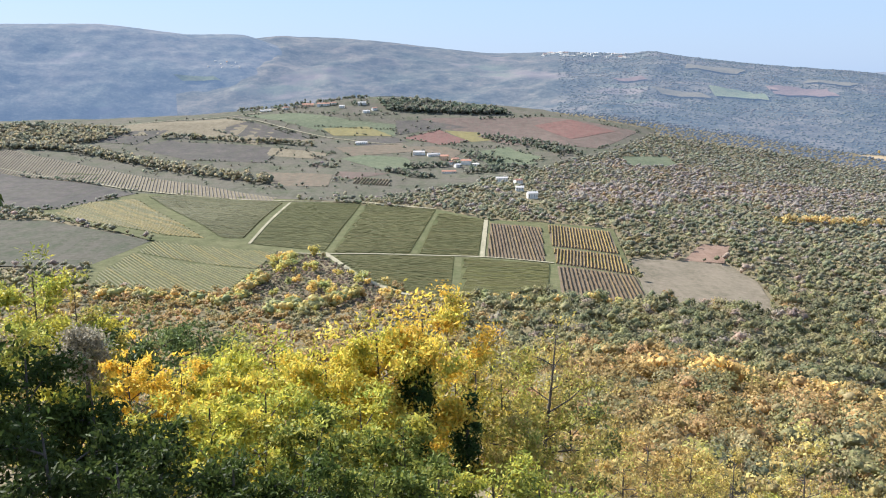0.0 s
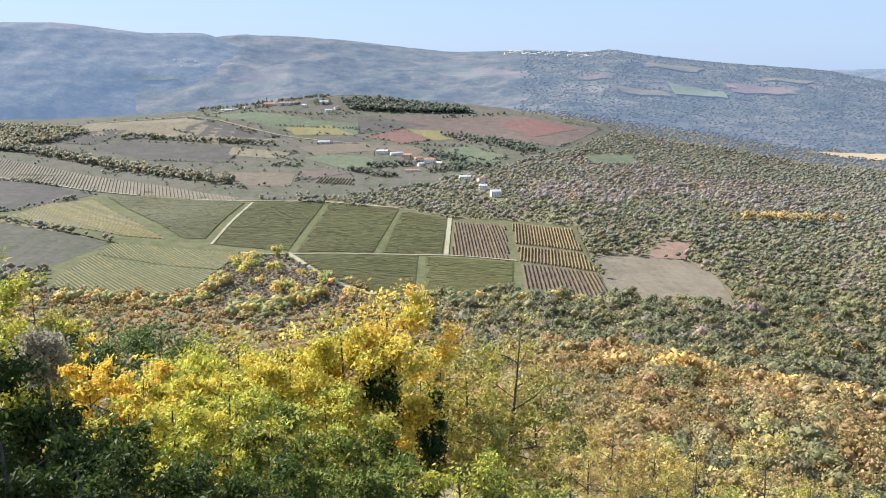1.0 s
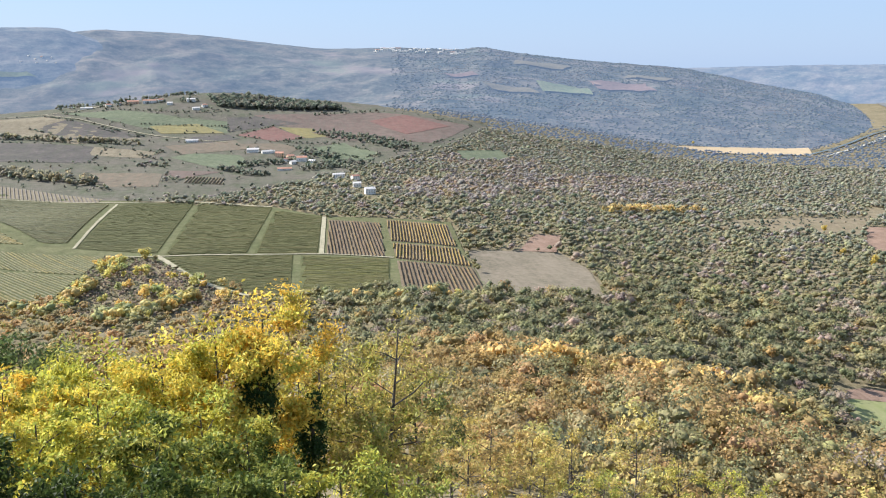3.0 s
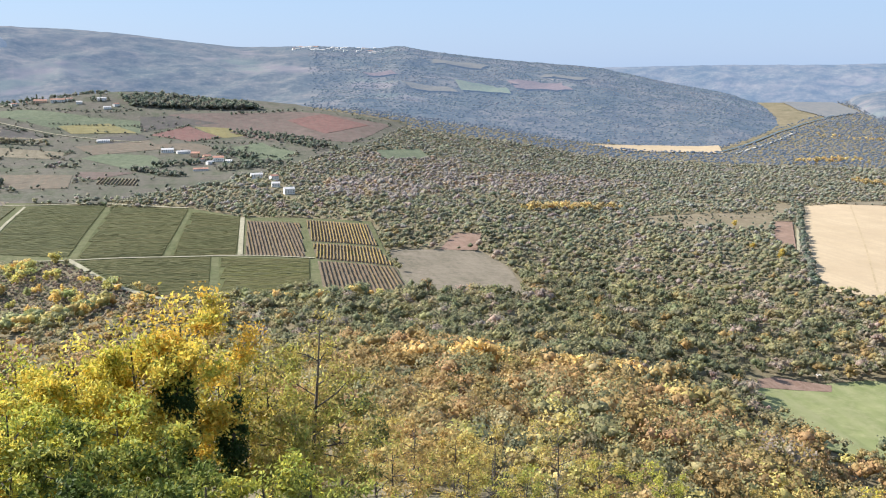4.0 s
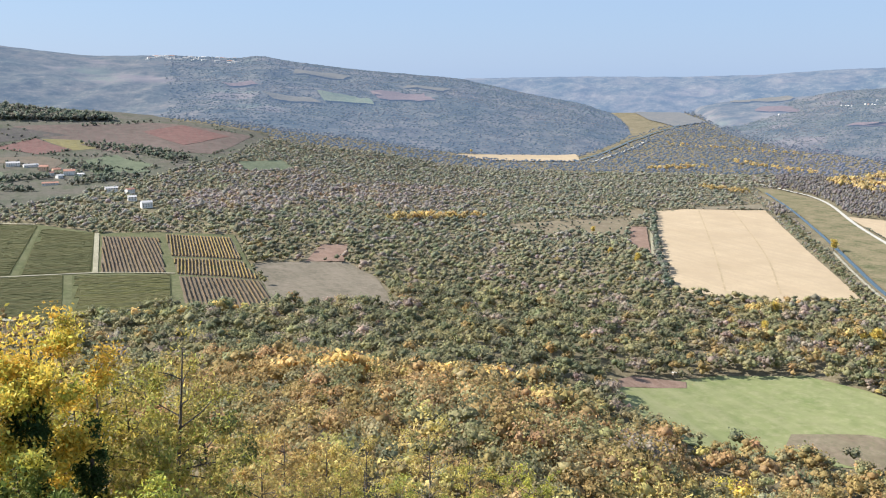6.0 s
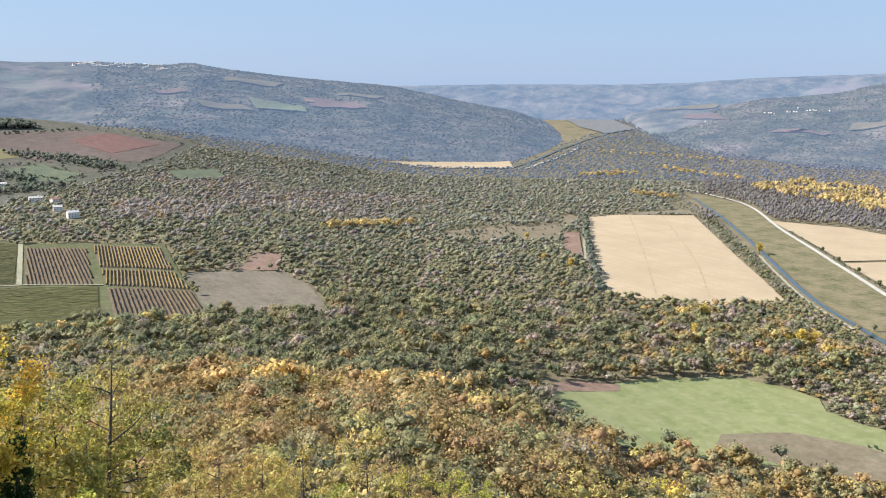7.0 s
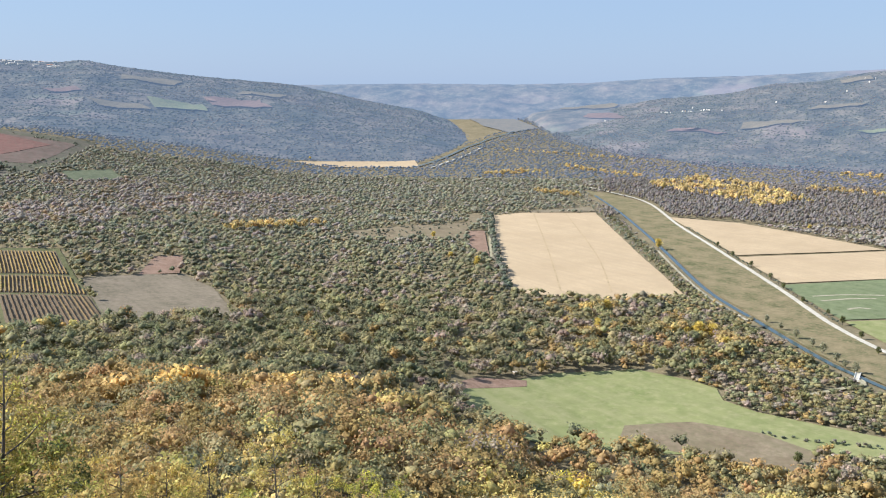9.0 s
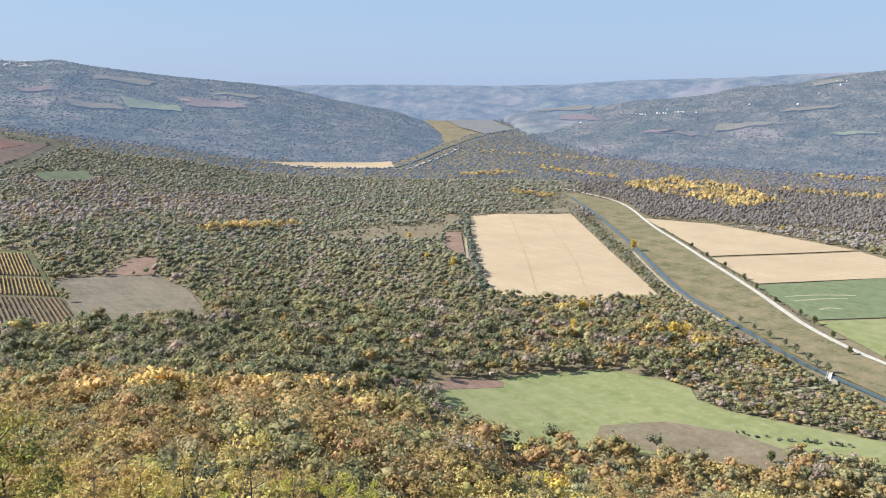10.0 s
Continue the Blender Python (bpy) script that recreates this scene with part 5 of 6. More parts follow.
# bearing, distance, angle of the top; crown width and depth; leaf tones, count and size
NEAR_TREES = (
    ("locust_tree", -1.6, 38, -13.2, 6.2, 9.0, T_GOLD, 19000, 0.11, "tall golden yellow locust tree on the slope", 0.0),
    ("locust_tree", -4.4, 37, -14.5, 5.6, 8.5, T_GOLD + T_YELLOW, 16000, 0.11, "golden locust tree beside a taller one", 0.0),
    ("locust_tree", -7.6, 36, -15.4, 5.4, 8.0, T_YELLOW + T_GOLD[:2], 15000, 0.11, "bright yellow locust tree in sun", 0.0),
    ("locust_tree", -10.8, 38, -15.4, 5.4, 7.5, T_YELLOW, 11000, 0.11, "yellow-green locust tree on the slope", 0.0),
    ("locust_tree", -13.6, 41, -15.0, 5.4, 7.0, T_LIME + T_YELLOW[:1], 10000, 0.11, "yellowing locust tree behind shrubs", 0.0),
    ("young_tree", 1.9, 42, -15.2, 3.0, 4.5, T_STRAW, 1500, 0.09, "nearly bare young tree with pinkish straw leaves", 0.3),
    ("slender_tree", 6.0, 40, -15.0, 6.0, 9.0, T_STRAW + T_LIME[:1], 5200, 0.10, "slender half-bare tree with a dark leaning trunk", 0.15),
    ("locust_tree", 3.6, 45, -17.2, 4.6, 6.0, T_STRAW + T_LIME, 8000, 0.11, "yellow-green tree among taller ones", 0.0),
    ("locust_tree", 8.2, 46, -18.6, 4.8, 6.0, T_STRAW + T_OLIVE, 7000, 0.11, "thin yellow-green tree on the slope", 0.1),
    ("small_tree", -19.7, 33, -14.8, 2.6, 4.0, T_ORANGE + T_GOLD[:1], 5500, 0.09, "small orange-yellow tree between dark bushes", 0.0),
    ("small_tree", -16.7, 34, -16.2, 2.6, 4.0, T_ORANGE + T_GOLD, 5500, 0.09, "small amber tree between dark bushes", 0.0),
    ("oak_tree", -18.6, 52, -13.4, 6.0, 7.0, T_OLIVE, 7500, 0.13, "dark olive evergreen oak behind yellow trees", 0.0),
    ("oak_tree", -15.6, 54, -14.2, 5.6, 7.0, T_OLIVE, 8000, 0.13, "dark olive bushy oak behind yellow trees", 0.0),
    ("oak_tree", -21.4, 50, -13.2, 4.4, 6.0, T_OLIVE + T_DARK[:1], 7000, 0.13, "dark green bushy oak behind yellow trees", 0.0),
    ("locust_tree", -24.6, 44, -9.6, 5.6, 10.0, T_LIME + T_YELLOW, 10000, 0.12, "tall airy yellow-green tree", 0.05),
    ("locust_tree", -22.4, 46, -10.9, 4.2, 8.0, T_LIME + T_STRAW, 7000, 0.12, "airy yellow-green tree on the slope", 0.1),
    ("locust_tree", -28.5, 40, -9.0, 6.0, 12.0, T_LIME, 7500, 0.12, "tall yellow-green tree at the edge of the grove", 0.0),
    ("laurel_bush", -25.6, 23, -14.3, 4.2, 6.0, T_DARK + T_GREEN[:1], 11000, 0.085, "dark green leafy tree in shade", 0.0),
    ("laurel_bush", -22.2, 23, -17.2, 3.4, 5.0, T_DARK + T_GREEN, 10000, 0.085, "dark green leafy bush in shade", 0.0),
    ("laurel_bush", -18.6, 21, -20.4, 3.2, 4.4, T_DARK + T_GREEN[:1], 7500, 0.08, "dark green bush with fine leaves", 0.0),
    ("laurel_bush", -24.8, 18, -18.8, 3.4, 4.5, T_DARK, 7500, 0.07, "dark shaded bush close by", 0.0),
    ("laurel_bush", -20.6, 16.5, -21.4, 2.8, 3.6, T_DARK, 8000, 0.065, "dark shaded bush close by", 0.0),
    ("yellow_shrub", -15.0, 27, -18.6, 3.4, 4.5, T_YELLOW, 7500, 0.085, "bright yellow shrub lit by the sun", 0.0),
    ("yellow_shrub", -17.8, 28, -18.4, 2.4, 4.0, T_YELLOW + T_LIME[:1], 6000, 0.085, "yellow shrub among dark bushes", 0.0),
    ("yellow_shrub", -11.8, 29, -18.0, 3.6, 4.6, T_YELLOW + T_LIME[:2], 8500, 0.09, "sunlit yellow-green bush with drooping leaves", 0.0),
    ("green_bush", -8.6, 26, -20.2, 3.2, 4.2, T_GREEN + T_LIME, 7500, 0.09, "lime green bush with glossy drooping leaves", 0.0),
    ("yellow_shrub", -5.6, 30, -19.0, 3.4, 4.6, T_YELLOW + T_LIME, 8500, 0.09, "yellow-green bush under the golden trees", 0.0),
    ("green_bush", -2.6, 29, -21.0, 3.0, 4.0, T_GREEN + T_LIME, 8000, 0.085, "lime green bush under the golden trees", 0.0),
    ("green_bush", -13.6, 17.5, -22.4, 2.6, 3.2, T_DARK + T_GREEN, 8000, 0.065, "dark green bush at the slope's edge", 0.0),
    ("green_bush", -9.4, 18, -23.4, 2.6, 3.0, T_GREEN + T_DARK[:2], 7500, 0.065, "green bush at the slope's edge", 0.0),
    ("green_bush", -5.0, 19, -23.8, 2.6, 3.0, T_GREEN + T_LIME[:1], 7000, 0.065, "light green shrub at the slope's edge", 0.0),
    ("green_bush", -0.8, 20, -23.9, 2.6, 3.0, T_LIME[:2] + T_GREEN, 7000, 0.065, "light green shrub with yellowing leaves", 0.0),
    ("yellow_shrub", 3.0, 20.5, -24.0, 2.6, 3.0, T_YELLOW + T_LIME[:2], 6500, 0.065, "yellow-green shrub at the slope's edge", 0.0),
    ("green_bush", 6.4, 21, -24.4, 2.6, 3.0, T_LIME + T_GREEN[:1], 6500, 0.065, "light green shrub at the slope's edge", 0.0),
    ("locust_tree", 0.8, 44, -16.8, 4.6, 6.5, T_GOLD[:2] + T_LIME[:2], 7500, 0.11, "gold and lime locust tree behind others", 0.0),
    ("locust_tree", -12.0, 35, -17.0, 4.2, 5.5, T_YELLOW + T_GOLD[:2], 10000, 0.11, "bright yellow locust tree in sun", 0.0),
    ("locust_tree", -14.8, 36, -17.0, 3.6, 5.0, T_YELLOW + T_LIME[:1], 8000, 0.11, "yellow locust tree beside amber ones", 0.0),
    ("locust_tree", 5.2, 38, -19.6, 4.4, 5.5, T_LIME + T_STRAW, 8000, 0.10, "lime and yellow leafy tree on the slope", 0.0),
    # three trees out of view, added only to cast shade on the left bushes
    ("unseen_shade_tree", -33.5, 31, 5.0, 7.0, 16.0, T_DARK, 7500, 0.22, "tall dark evergreen tree shading the bushes", 0.0),
    ("unseen_shade_tree", -38.0, 26, 6.0, 8.0, 16.0, T_DARK, 7500, 0.22, "tall dark evergreen tree shading the bushes", 0.0),
    ("unseen_shade_tree", -43.0, 20, 6.0, 8.0, 14.0, T_DARK, 7500, 0.22, "tall dark evergreen tree shading the bushes", 0.0),
    ("thin_tree", 10.6, 62, -20.6, 5.4, 6.5, T_RUST + T_STRAW, 4200, 0.12, "thin rust and straw coloured tree", 0.1),
    ("thin_tree", 13.2, 68, -21.3, 5.6, 6.5, T_RUST, 4200, 0.12, "thin rust-brown tree on the slope", 0.15),
    ("thin_tree", 15.8, 74, -22.2, 5.6, 6.5, T_STRAW + T_RUST[:1], 4200, 0.12, "thin straw-coloured tree on the slope", 0.1),
    ("thin_tree", 18.4, 80, -22.0, 6.4, 8.0, T_STRAW, 3600, 0.12, "half-bare straw-coloured tree on the slope", 0.25),
    ("thin_tree", 22.6, 88, -21.3, 7.4, 9.0, T_STRAW + T_GREY[:1], 3600, 0.12, "pale half-bare tree with fine twigs", 0.35),
    ("thin_tree", 25.4, 84, -23.0, 5.6, 7.0, T_LIME + T_STRAW, 4200, 0.12, "yellow-green tree on the slope", 0.1),
    ("thin_tree", 11.8, 52, -22.8, 5.0, 6.0, T_RUST + T_LIME[:1], 3800, 0.11, "thin olive-brown tree on the slope", 0.1),
    ("thin_tree", 16.8, 60, -23.6, 5.0, 6.0, T_STRAW + T_LIME[:1], 3600, 0.11, "thin yellowish tree on the slope", 0.1),
    ("thin_tree", 20.6, 64, -24.4, 5.0, 6.0, T_LIME + T_RUST[:1], 3600, 0.11, "thin yellow-green tree on the slope", 0.1),
    ("thin_tree", 29.2, 95, -23.6, 6.0, 7.0, T_LIME + T_YELLOW[:1], 3600, 0.13, "yellow-green tree on the slope", 0.1),
)
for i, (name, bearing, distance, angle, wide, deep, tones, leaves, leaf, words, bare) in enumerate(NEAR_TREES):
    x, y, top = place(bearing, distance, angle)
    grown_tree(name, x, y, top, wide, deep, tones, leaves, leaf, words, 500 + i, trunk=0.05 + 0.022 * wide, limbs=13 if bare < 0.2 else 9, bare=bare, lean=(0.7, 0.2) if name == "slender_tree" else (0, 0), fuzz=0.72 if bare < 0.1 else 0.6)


def ivy_column(bearing, distance, top_angle, low_angle, wide, tones, label, seed, name="ivy_clad_trunk"):
    """A dead trunk wrapped in climbing leaves."""
    x, y, top = place(bearing, distance, top_angle)
    low = place(bearing, distance, low_angle)[2]
    rng = np.random.RandomState(seed)
    z0 = float(height(x, y)) - 0.15
    root = tagged(new(name), label, "tree")
    root.location = (x, y, z0)
    bm = bmesh.new()
    tube(bm, [(0, 0, 0), (0.05, 0.04, (top - z0) * 0.5), (0.02, 0, top - z0)], [0.2, 0.15, 0.07])
    part("trunk", bm, M_BARK, root, "dead upright trunk")
    t = rng.uniform(0, 1, 90)
    a = rng.uniform(0, 6.28, 90)
    w = wide * 0.36 * np.sin(3.1416 * (0.12 + 0.8 * t)) ** 0.5
    at = np.column_stack([np.cos(a) * w, np.sin(a) * w, (low - z0) + (top - low) * t])
    V, F, C = leaf_cards(at, np.full(90, wide * 0.11), 6500, 0.07, tones, rng, droop=0.8)
    ob = new("crown", tri_mesh("crown", V, F, M_LEAF, C))
    ob.parent = root
    tagged(ob, label="dense climbing leaves")


T_IVY = [(0.045, 0.085, 0.03), (0.065, 0.11, 0.04), (0.035, 0.065, 0.025)]
ivy_column(1.4, 37, -19.9, -24.5, 1.3, T_IVY, "dark ivy-clad dead trunk between yellow trees", 601)
ivy_column(-2.0, 35.5, -17.4, -23.5, 1.5, T_IVY + T_DARK[:1], "ivy-covered trunk of the golden locust tree", 602)
ivy_column(-22.2, 36, -14.7, -17.2, 1.7, T_GREY, "old vine tangle with grey seed heads over a snag", 603, "vine_tangle")


# ---- single trees of the plain: one shape, copied ----
def plain_tree(tones, label, tall, seed):
    rng = np.random.RandomState(seed)
    root = tagged(new("tree"), label, "tree", "single trees on the plain")
    bm = bmesh.new()
    tube(bm, [(0, 0, -0.3), (0.1, 0, tall * 0.3), (0, 0.1, tall * 0.75)], [tall * 0.03, tall * 0.022, tall * 0.008])
    for k in range(7):
        a, h = k * 2.4, tall * (0.28 + 0.07 * k)
        tube(bm, [(0, 0, h), (math.cos(a) * tall * 0.16, math.sin(a) * tall * 0.16, h + tall * 0.12), (math.cos(a) * tall * 0.26, math.sin(a) * tall * 0.26, h + tall * 0.2)], [tall * 0.01, tall * 0.007, tall * 0.003], 4)
    part("trunk", bm, M_BARK, root)
    d = rng.normal(size=(46, 3))
    d /= np.linalg.norm(d, axis=1)[:, None]
    at = d * np.array([0.27, 0.27, 0.36]) * tall * rng.uniform(0.45, 1.0, (46, 1)) + np.array([0, 0, tall * 0.6])
    V, F, C = leaf_cards(at, np.full(46, tall * 0.055), 900, tall * 0.05, tones, rng)
    ob = new("crown", tri_mesh("crown", V, F, M_FOLIAGE, C))
    ob.parent = root
    return root


yellow_tree = plain_tree([(0.62, 0.47, 0.12), (0.54, 0.41, 0.12), (0.66, 0.52, 0.14)], "yellow autumn tree standing by the river woods", 13, 701)
dark_tree = plain_tree([(0.13, 0.15, 0.07), (0.18, 0.18, 0.08)], "dull green tree beside the road", 9, 702)
white_tree = plain_tree([(0.36, 0.34, 0.25), (0.30, 0.30, 0.20)], "pale grey-green willow by the river", 10, 703)
SINGLE = [(yellow_tree, [(699, 609), (712, 606), (712, 588), (704, 598), (692, 554), (722, 596), (618, 673), (635, 670), (647, 662), (628, 664), (680, 732), (700, 726), (1050, 981), (1199, 2536), (813, 1254), (728, 1077), (729, 1016), (736, 1022), (1410, 968), (1350, 764), (640, 280)]),
          (dark_tree, [(806, 470), (880, 556), (905, 590), (930, 640), (975, 700), (1010, 745), (1060, 815), (1100, 880), (1150, 950), (845, 512), (818, 440), (447, 420), (520, 352)]),
          (white_tree, [(752, 478), (764, 500), (776, 520), (741, 462), (735, 448), (790, 548), (806, 578), (820, 606)])]
rng = np.random.RandomState(710)
for source, spots in SINGLE:
    for k, (x, y) in enumerate(spots):
        s = rng.uniform(0.75, 1.2) * (1.3 if source is yellow_tree and k < 13 else 1.0)
        m = pose(x, y, float(height(x, y)) + 0.3, 0, 0, rng.uniform(0, 360))
        if k == 0:
            source.matrix_basis = m
        else:
            c = copy_thing(source, m)
            c.scale = (s, s, s * rng.uniform(0.9, 1.15))

VINE_FOOT = np.array([(0.58, 0.48, 0.19), (0.48, 0.43, 0.19), (0.34, 0.35, 0.17), (0.64, 0.46, 0.18)])
# hedge of bushes along the river and the field edges
for i, (line, wide, gap, tall, tones, words) in enumerate((
    ([(x - 24, y + 15) for x, y in CANAL[1:8]], 12, 5.0, 5, np.array([(0.24, 0.23, 0.15), (0.19, 0.20, 0.11), (0.26, 0.22, 0.13)]), "grey-green willow thicket along the river"),
    ([(x + 8, y - 5) for x, y in ROAD[3:7]], 4, 7.0, 3.5, DULL, "low bushes along the gravel road"),
    ([T1[0], (T1[0][0] * 0.5 + T1[5][0] * 0.5 - 6, T1[0][1] * 0.5 + T1[5][1] * 0.5), T1[5]], 6, 6.0, 10, DULL, "row of trees along the tan field's edge"),
    ([(-350, 897), (-277, 880), (-216, 848)], 14, 7.0, 13, VINE_FOOT, "yellow-olive trees along the vineyard foot"),
    ([(-209, 840), (-201, 905), (-192, 964)], 16, 7.0, 13, VINE_FOOT, "yellow-olive trees along the vineyard foot"),
    ([(-159, 788), (-118, 820), (-82, 883)], 14, 7.0, 13, VINE_FOOT, "yellow-olive trees along the vineyard foot"),
    ([(18, 845), (85, 823), (160, 834)], 10, 7.0, 13, VINE_FOOT, "yellow-olive trees along the vineyard foot"),
    ([F1[5], F1[6]], 10, 5.0, 6, WARM, "orange-brown bushes below the fallow field"),
    ([F1[4], F1[5]], 10, 5.0, 6, WARM, "orange-brown bushes below the fallow field"),
    ([(690, 1300), (800, 1330), (940, 1350)], 60, 14.0, 4.5, DULL, "scattered shrubs in the reddish clearing"),
    ([(700, 1330), (790, 1300), (860, 1260)], 30, 18.0, 8, DULL, "loose row of trees in the reddish clearing"),
    ([(545, 398), (560, 376), (590, 340)], 5, 4.0, 3, DULL, "scrub line across the meadow"),
)):
    rng = np.random.RandomState(720 + i)
    x, y = belt_points(line, wide, gap, 730 + i)
    woods("hedge", x, y, tall * rng.uniform(0.5, 1.25, len(x)), tones[rng.randint(len(tones), size=len(x))] * rng.uniform(0.8, 1.2, (len(x), 1)), 14, 1.2, words, M_FOLIAGE, 740 + i, slim=1.2)


# ---- houses ----
M_WALL = plain("pale_render", (0.66, 0.62, 0.55), (0.76, 0.72, 0.66), 1.5, 0.9)
M_WALL_WARM = plain("ochre_render", (0.62, 0.40, 0.26), (0.70, 0.48, 0.32), 1.5, 0.9)
M_TILES = plain("clay_roof", (0.38, 0.17, 0.11), (0.52, 0.27, 0.18), 0.8, 0.85, bump=0.5)
M_SLATE = plain("pale_roof", (0.55, 0.50, 0.46), (0.64, 0.58, 0.53), 0.8, 0.85, bump=0.4)
M_GLASS = plain("dark_pane", (0.03, 0.035, 0.04), (0.06, 0.065, 0.07), 1.0, 0.1)
M_WOOD = plain("weathered_wood", (0.16, 0.12, 0.08), (0.27, 0.21, 0.15), 0.3, 0.85)


def box(bm, x0, y0, z0, x1, y1, z1):
    v = [bm.verts.new(p) for p in ((x0, y0, z0), (x1, y0, z0), (x1, y1, z0), (x0, y1, z0), (x0, y0, z1), (x1, y0, z1), (x1, y1, z1), (x0, y1, z1))]
    for f in ((0, 3, 2, 1), (4, 5, 6, 7), (0, 1, 5, 4), (1, 2, 6, 5), (2, 3, 7, 6), (3, 0, 4, 7)):
        bm.faces.new([v[k] for k in f])


def house(x, y, z, turn, long, deep, eaves, wall, roof, label, group, windows=True):
    """A gabled house: walls, overhanging roof, chimney, door and windows with frames."""
    root = tagged(new("house"), label, "house", group)
    root.matrix_basis = pose(x, y, z, 0, 0, turn)
    a, b, ridge = long / 2, deep / 2, eaves + deep * 0.24
    bm = bmesh.new()
    low = [bm.verts.new(p) for p in ((-a, -b, -3), (a, -b, -3), (a, b, -3), (-a, b, -3))]
    top = [bm.verts.new(p) for p in ((-a, -b, eaves), (a, -b, eaves), (a, b, eaves), (-a, b, eaves))]
    g0, g1 = bm.verts.new((-a, 0, ridge)), bm.verts.new((a, 0, ridge))
    bm.faces.new((low[0], low[1], top[1], top[0]))
    bm.faces.new((low[2], low[3], top[3], top[2]))
    bm.faces.new((low[1], low[2], top[2], g1, top[1]))
    bm.faces.new((low[3], low[0], top[0], g0, top[3]))
    part("wall", bm, wall, root)
    bm = bmesh.new()
    o, t = 0.5, 0.25
    sec = [(-b - o, eaves - o * 0.48), (0, ridge + 0.02), (b + o, eaves - o * 0.48), (b + o, eaves - o * 0.48 + t), (0, ridge + t + 0.02), (-b - o, eaves - o * 0.48 + t)]
    e0, e1 = [bm.verts.new((-a - o, p, q)) for p, q in sec], [bm.verts.new((a + o, p, q)) for p, q in sec]
    for k in range(6):
        bm.faces.new((e0[k], e0[(k + 1) % 6], e1[(k + 1) % 6], e1[k]))
    for e in (e0, e1):
        bm.faces.new((e[0], e[1], e[4], e[5]))
        bm.faces.new((e[1], e[2], e[3], e[4]))
    r = part("roof", bm, roof, root)
    bm = bmesh.new()
    box(bm, a * 0.4, -0.4, ridge - 0.5, a * 0.4 + 0.8, 0.4, ridge + 1.2)
    part("chimney", bm, wall, r)
    if windows:
        n = max(2, int(long / 4))
        for floor_z in ((1.2,) if eaves < 4.5 else (1.2, 4.0)):
            for k in range(n):
                cx = -a + long * (k + 0.5) / n
                bm = bmesh.new()
                box(bm, cx - 0.6, -b - 0.06, floor_z, cx + 0.6, -b + 0.1, floor_z + 1.5)
                w = part("window", bm, M_WOOD, root)
                bm = bmesh.new()
                box(bm, cx - 0.48, -b - 0.09, floor_z + 0.12, cx + 0.48, -b, floor_z + 1.38)
                part("pane", bm, M_GLASS, w)


rng = np.random.RandomState(800)
HAMLET = (  # x, y, turn, length, depth, eaves, wall, roof
    (-510, 2663, 8, 30, 9, 4.0, M_WALL, M_SLATE),
    (-455, 2679, 20, 14, 9, 6.0, M_WALL, M_TILES),
    (-391, 2686, 5, 30, 12, 6.5, M_WALL_WARM, M_TILES),
    (-345, 2674, 5, 34, 11, 7.0, M_WALL, M_TILES),
    (-317, 2681, 30, 16, 10, 6.0, M_WALL, M_TILES),
    (-288, 2639, 0, 14, 9, 5.5, M_WALL, M_SLATE),
    (-234, 2671, 12, 22, 10, 7.0, M_WALL, M_SLATE),
    (-194, 2611, 40, 15, 9, 6.0, M_WALL, M_TILES),
    (-214, 2577, 10, 18, 10, 5.0, M_WALL, M_SLATE),
    (-430, 2692, 60, 12, 8, 5.0, M_WALL, M_TILES),
)
FARM = (
    (-195, 2187, 10, 26, 10, 4.5, M_WALL, M_SLATE), (-54, 2021, 0, 24, 11, 6.0, M_WALL, M_SLATE), (-22, 2004, 15, 26, 9, 4.0, M_WALL, M_SLATE), (2, 1957, -10, 16, 11, 8.0, M_WALL_WARM, M_TILES), (24, 1935, 20, 14, 10, 6.0, M_WALL_WARM, M_TILES),
    (46, 1902, 0, 20, 12, 8.0, M_WALL, M_TILES), (28, 1868, 30, 12, 9, 5.0, M_WALL, M_SLATE), (14, 1905, 50, 12, 8, 5.0, M_WALL, M_TILES), (66, 1880, -20, 12, 8, 4.5, M_WALL, M_SLATE), (106, 1680, 5, 20, 9, 5.5, M_WALL, M_SLATE), (134, 1654, 30, 14, 9, 6.0, M_WALL, M_TILES), (131, 1580, 0, 13, 9, 5.5, M_WALL, M_SLATE), (146, 1508, 10, 16, 10, 7.5, M_WALL, M_SLATE), (10, 1800, 0, 26, 8, 3.5, M_WALL, M_TILES))
for spots, words, group in ((HAMLET, "hilltop hamlet house among trees", "houses of the hilltop hamlet"), (FARM, "farmhouse among gardens and trees", "houses of the valley farm")):
    for x, y, turn, long, deep, eaves, wall, roof in spots:
        tone = ("ochre" if wall is M_WALL_WARM else "white") + (" tiled " if roof is M_TILES else " pale-roofed ")
        house(x, y, float(height(x, y)) + 0.9, turn, long * 1.05, deep * 1.05, eaves * 1.05, wall, roof, tone + words, group)
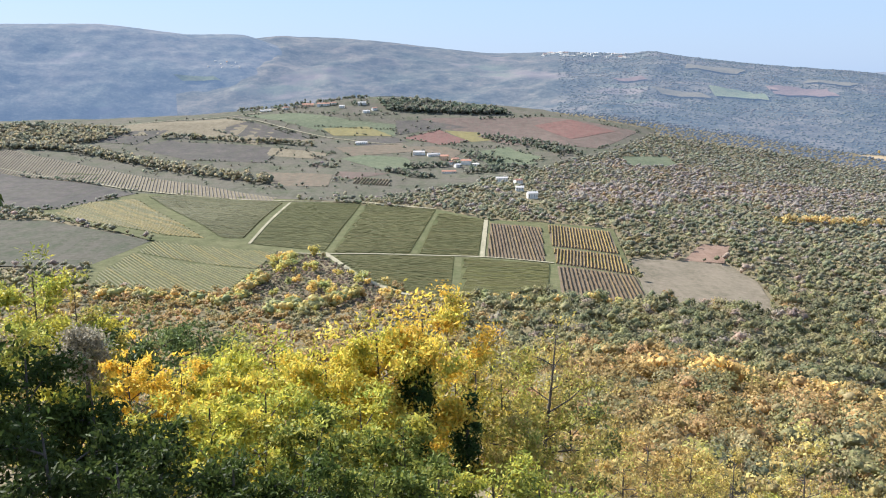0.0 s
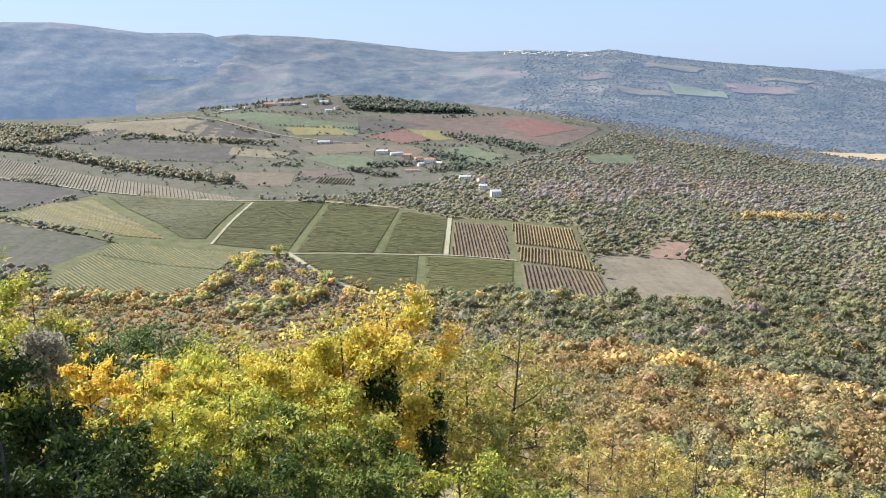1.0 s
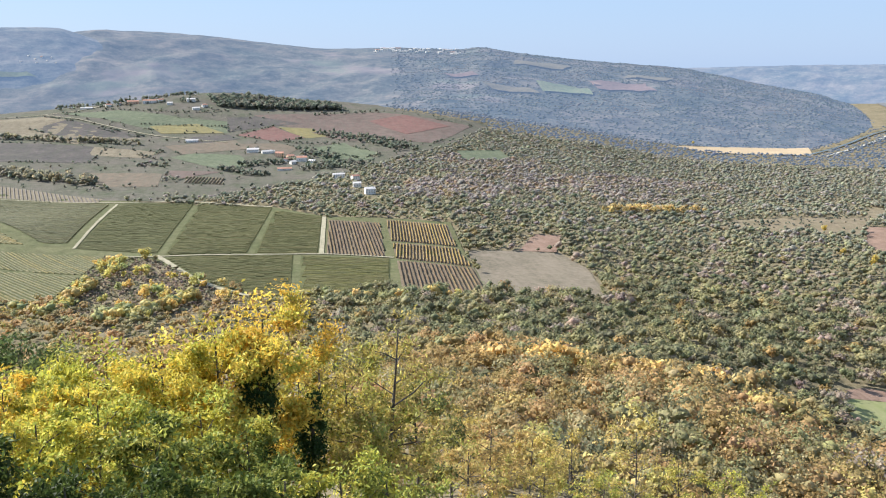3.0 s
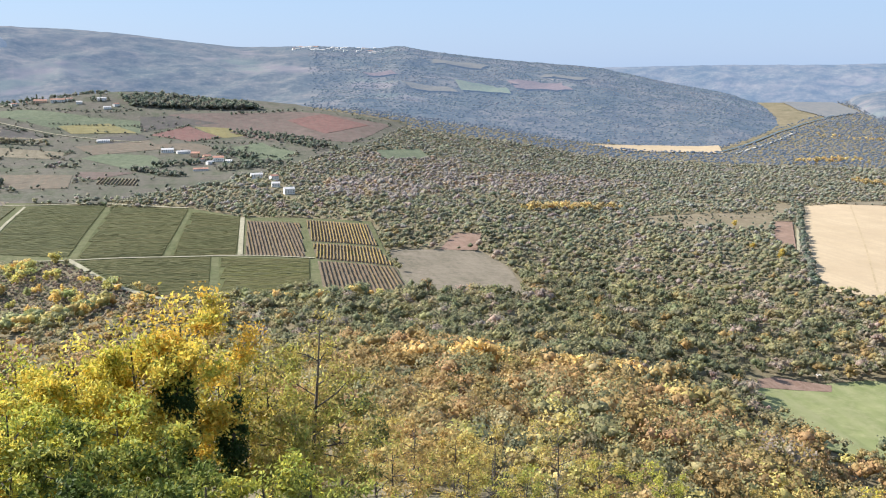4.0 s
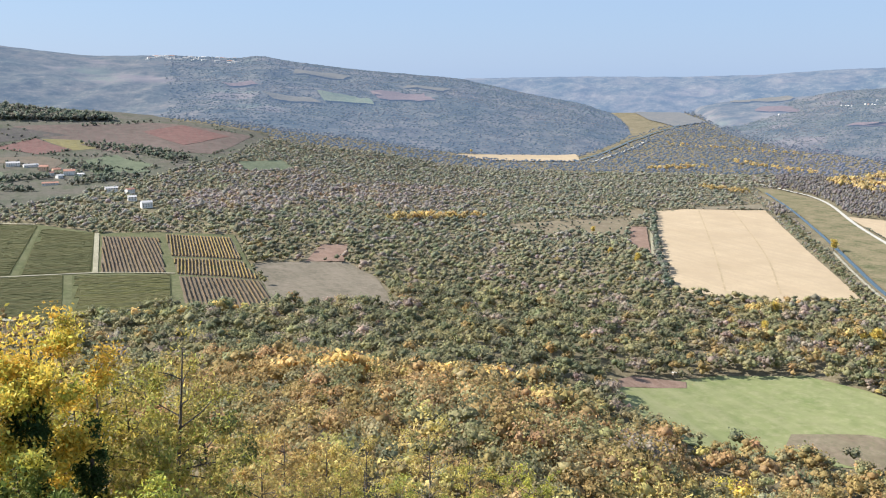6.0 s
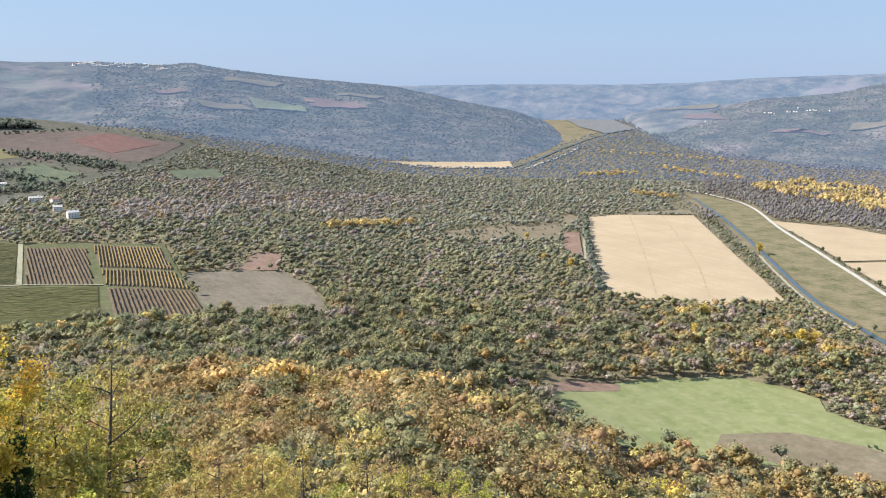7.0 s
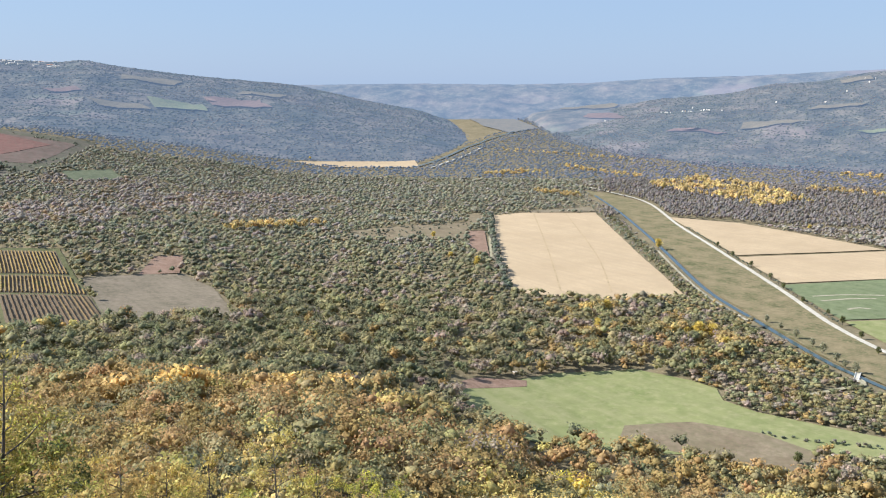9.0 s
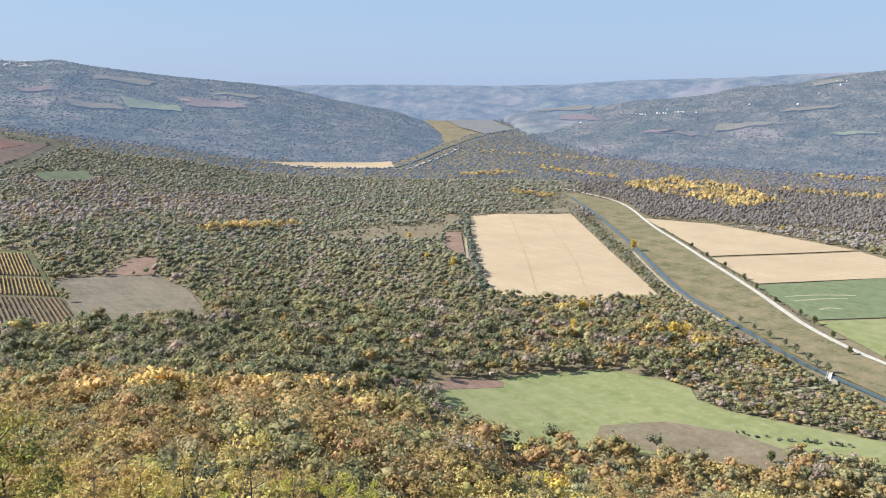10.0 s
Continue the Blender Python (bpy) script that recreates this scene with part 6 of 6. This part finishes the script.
# the far villages on the ridges: bearing, distance
for a0, a1, r0, r1, count, group in ((6.0, 11.2, 4230, 4420, 40, "houses of the ridge village"), (46.4, 49.6, 3740, 3800, 12, "houses of the eastern village"), (-14.2, -11.6, 3760, 3900, 9, "scattered far farmhouses"), (37, 56, 3600, 4000, 5, "scattered far farmhouses"), (54, 61, 3850, 4050, 4, "scattered far farmhouses")):
    for k in range(count):
        x, y, z = on_hills(rng.uniform(a0, a1), rng.uniform(r0, r1))
        house(x, y, z + 0.5, rng.uniform(-25, 25) - math.degrees(math.atan2(x, y)), rng.uniform(6, 12) * (1.9 if a0 == 6.0 else 0.55), rng.uniform(5, 7), rng.uniform(4, 6) * (1.0 if a0 == 6.0 else 0.6), M_WALL, M_SLATE if rng.rand() < 0.9 else M_TILES, "small pale house of a distant hill village", group, windows=False)


# ---- hide and bridge ----
def hunting_hide(x, y):
    """A small raised wooden lookout at the meadow's corner."""
    z = float(height(x, y)) + 0.4
    root = tagged(new("hunting_hide"), "small raised wooden hunting hide at the meadow's edge", "hide")
    root.location = (x, y, z)
    for sx in (-1, 1):
        for sy in (-1, 1):
            bm = bmesh.new()
            tube(bm, [(sx * 1.3, sy * 1.3, -0.5), (sx, sy, 3.0)], [0.12, 0.1], 6)
            part("leg", bm, M_WOOD, root)
    bm = bmesh.new()
    box(bm, -1.3, -1.3, 3.0, 1.3, 1.3, 5.0)
    part("cabin", bm, M_WOOD, root)
    bm = bmesh.new()
    box(bm, -1.6, -1.6, 5.0, 1.6, 1.6, 5.25)
    part("roof", bm, M_SLATE, root, "pale flat roof")
    bm = bmesh.new()
    box(bm, -0.8, -1.34, 3.9, 0.8, -1.25, 4.5)
    part("window", bm, M_GLASS, root)


hunting_hide(467, 592)


def footbridge(x, y, turn, span):
    z = float(height(x, y)) + 0.9
    root = tagged(new("bridge"), "low pale concrete bridge over the river", "bridge")
    root.matrix_basis = pose(x, y, z, 0, 0, turn)
    bm = bmesh.new()
    box(bm, -span / 2, -2.2, 0.4, span / 2, 2.2, 0.9)
    part("deck", bm, S_ROAD, root)
    for s in (-1, 1):
        bm = bmesh.new()
        box(bm, -span / 2, s * 2.0 - 0.15, 0.9, span / 2, s * 2.0 + 0.15, 1.6)
        part("parapet", bm, M_WALL, root)
        bm = bmesh.new()
        box(bm, s * span / 2 - 0.8, -2.4, -1.5, s * span / 2 + 0.8, 2.4, 0.9)
        part("abutment", bm, M_WALL, root)


footbridge(727, 441, 28, 20)
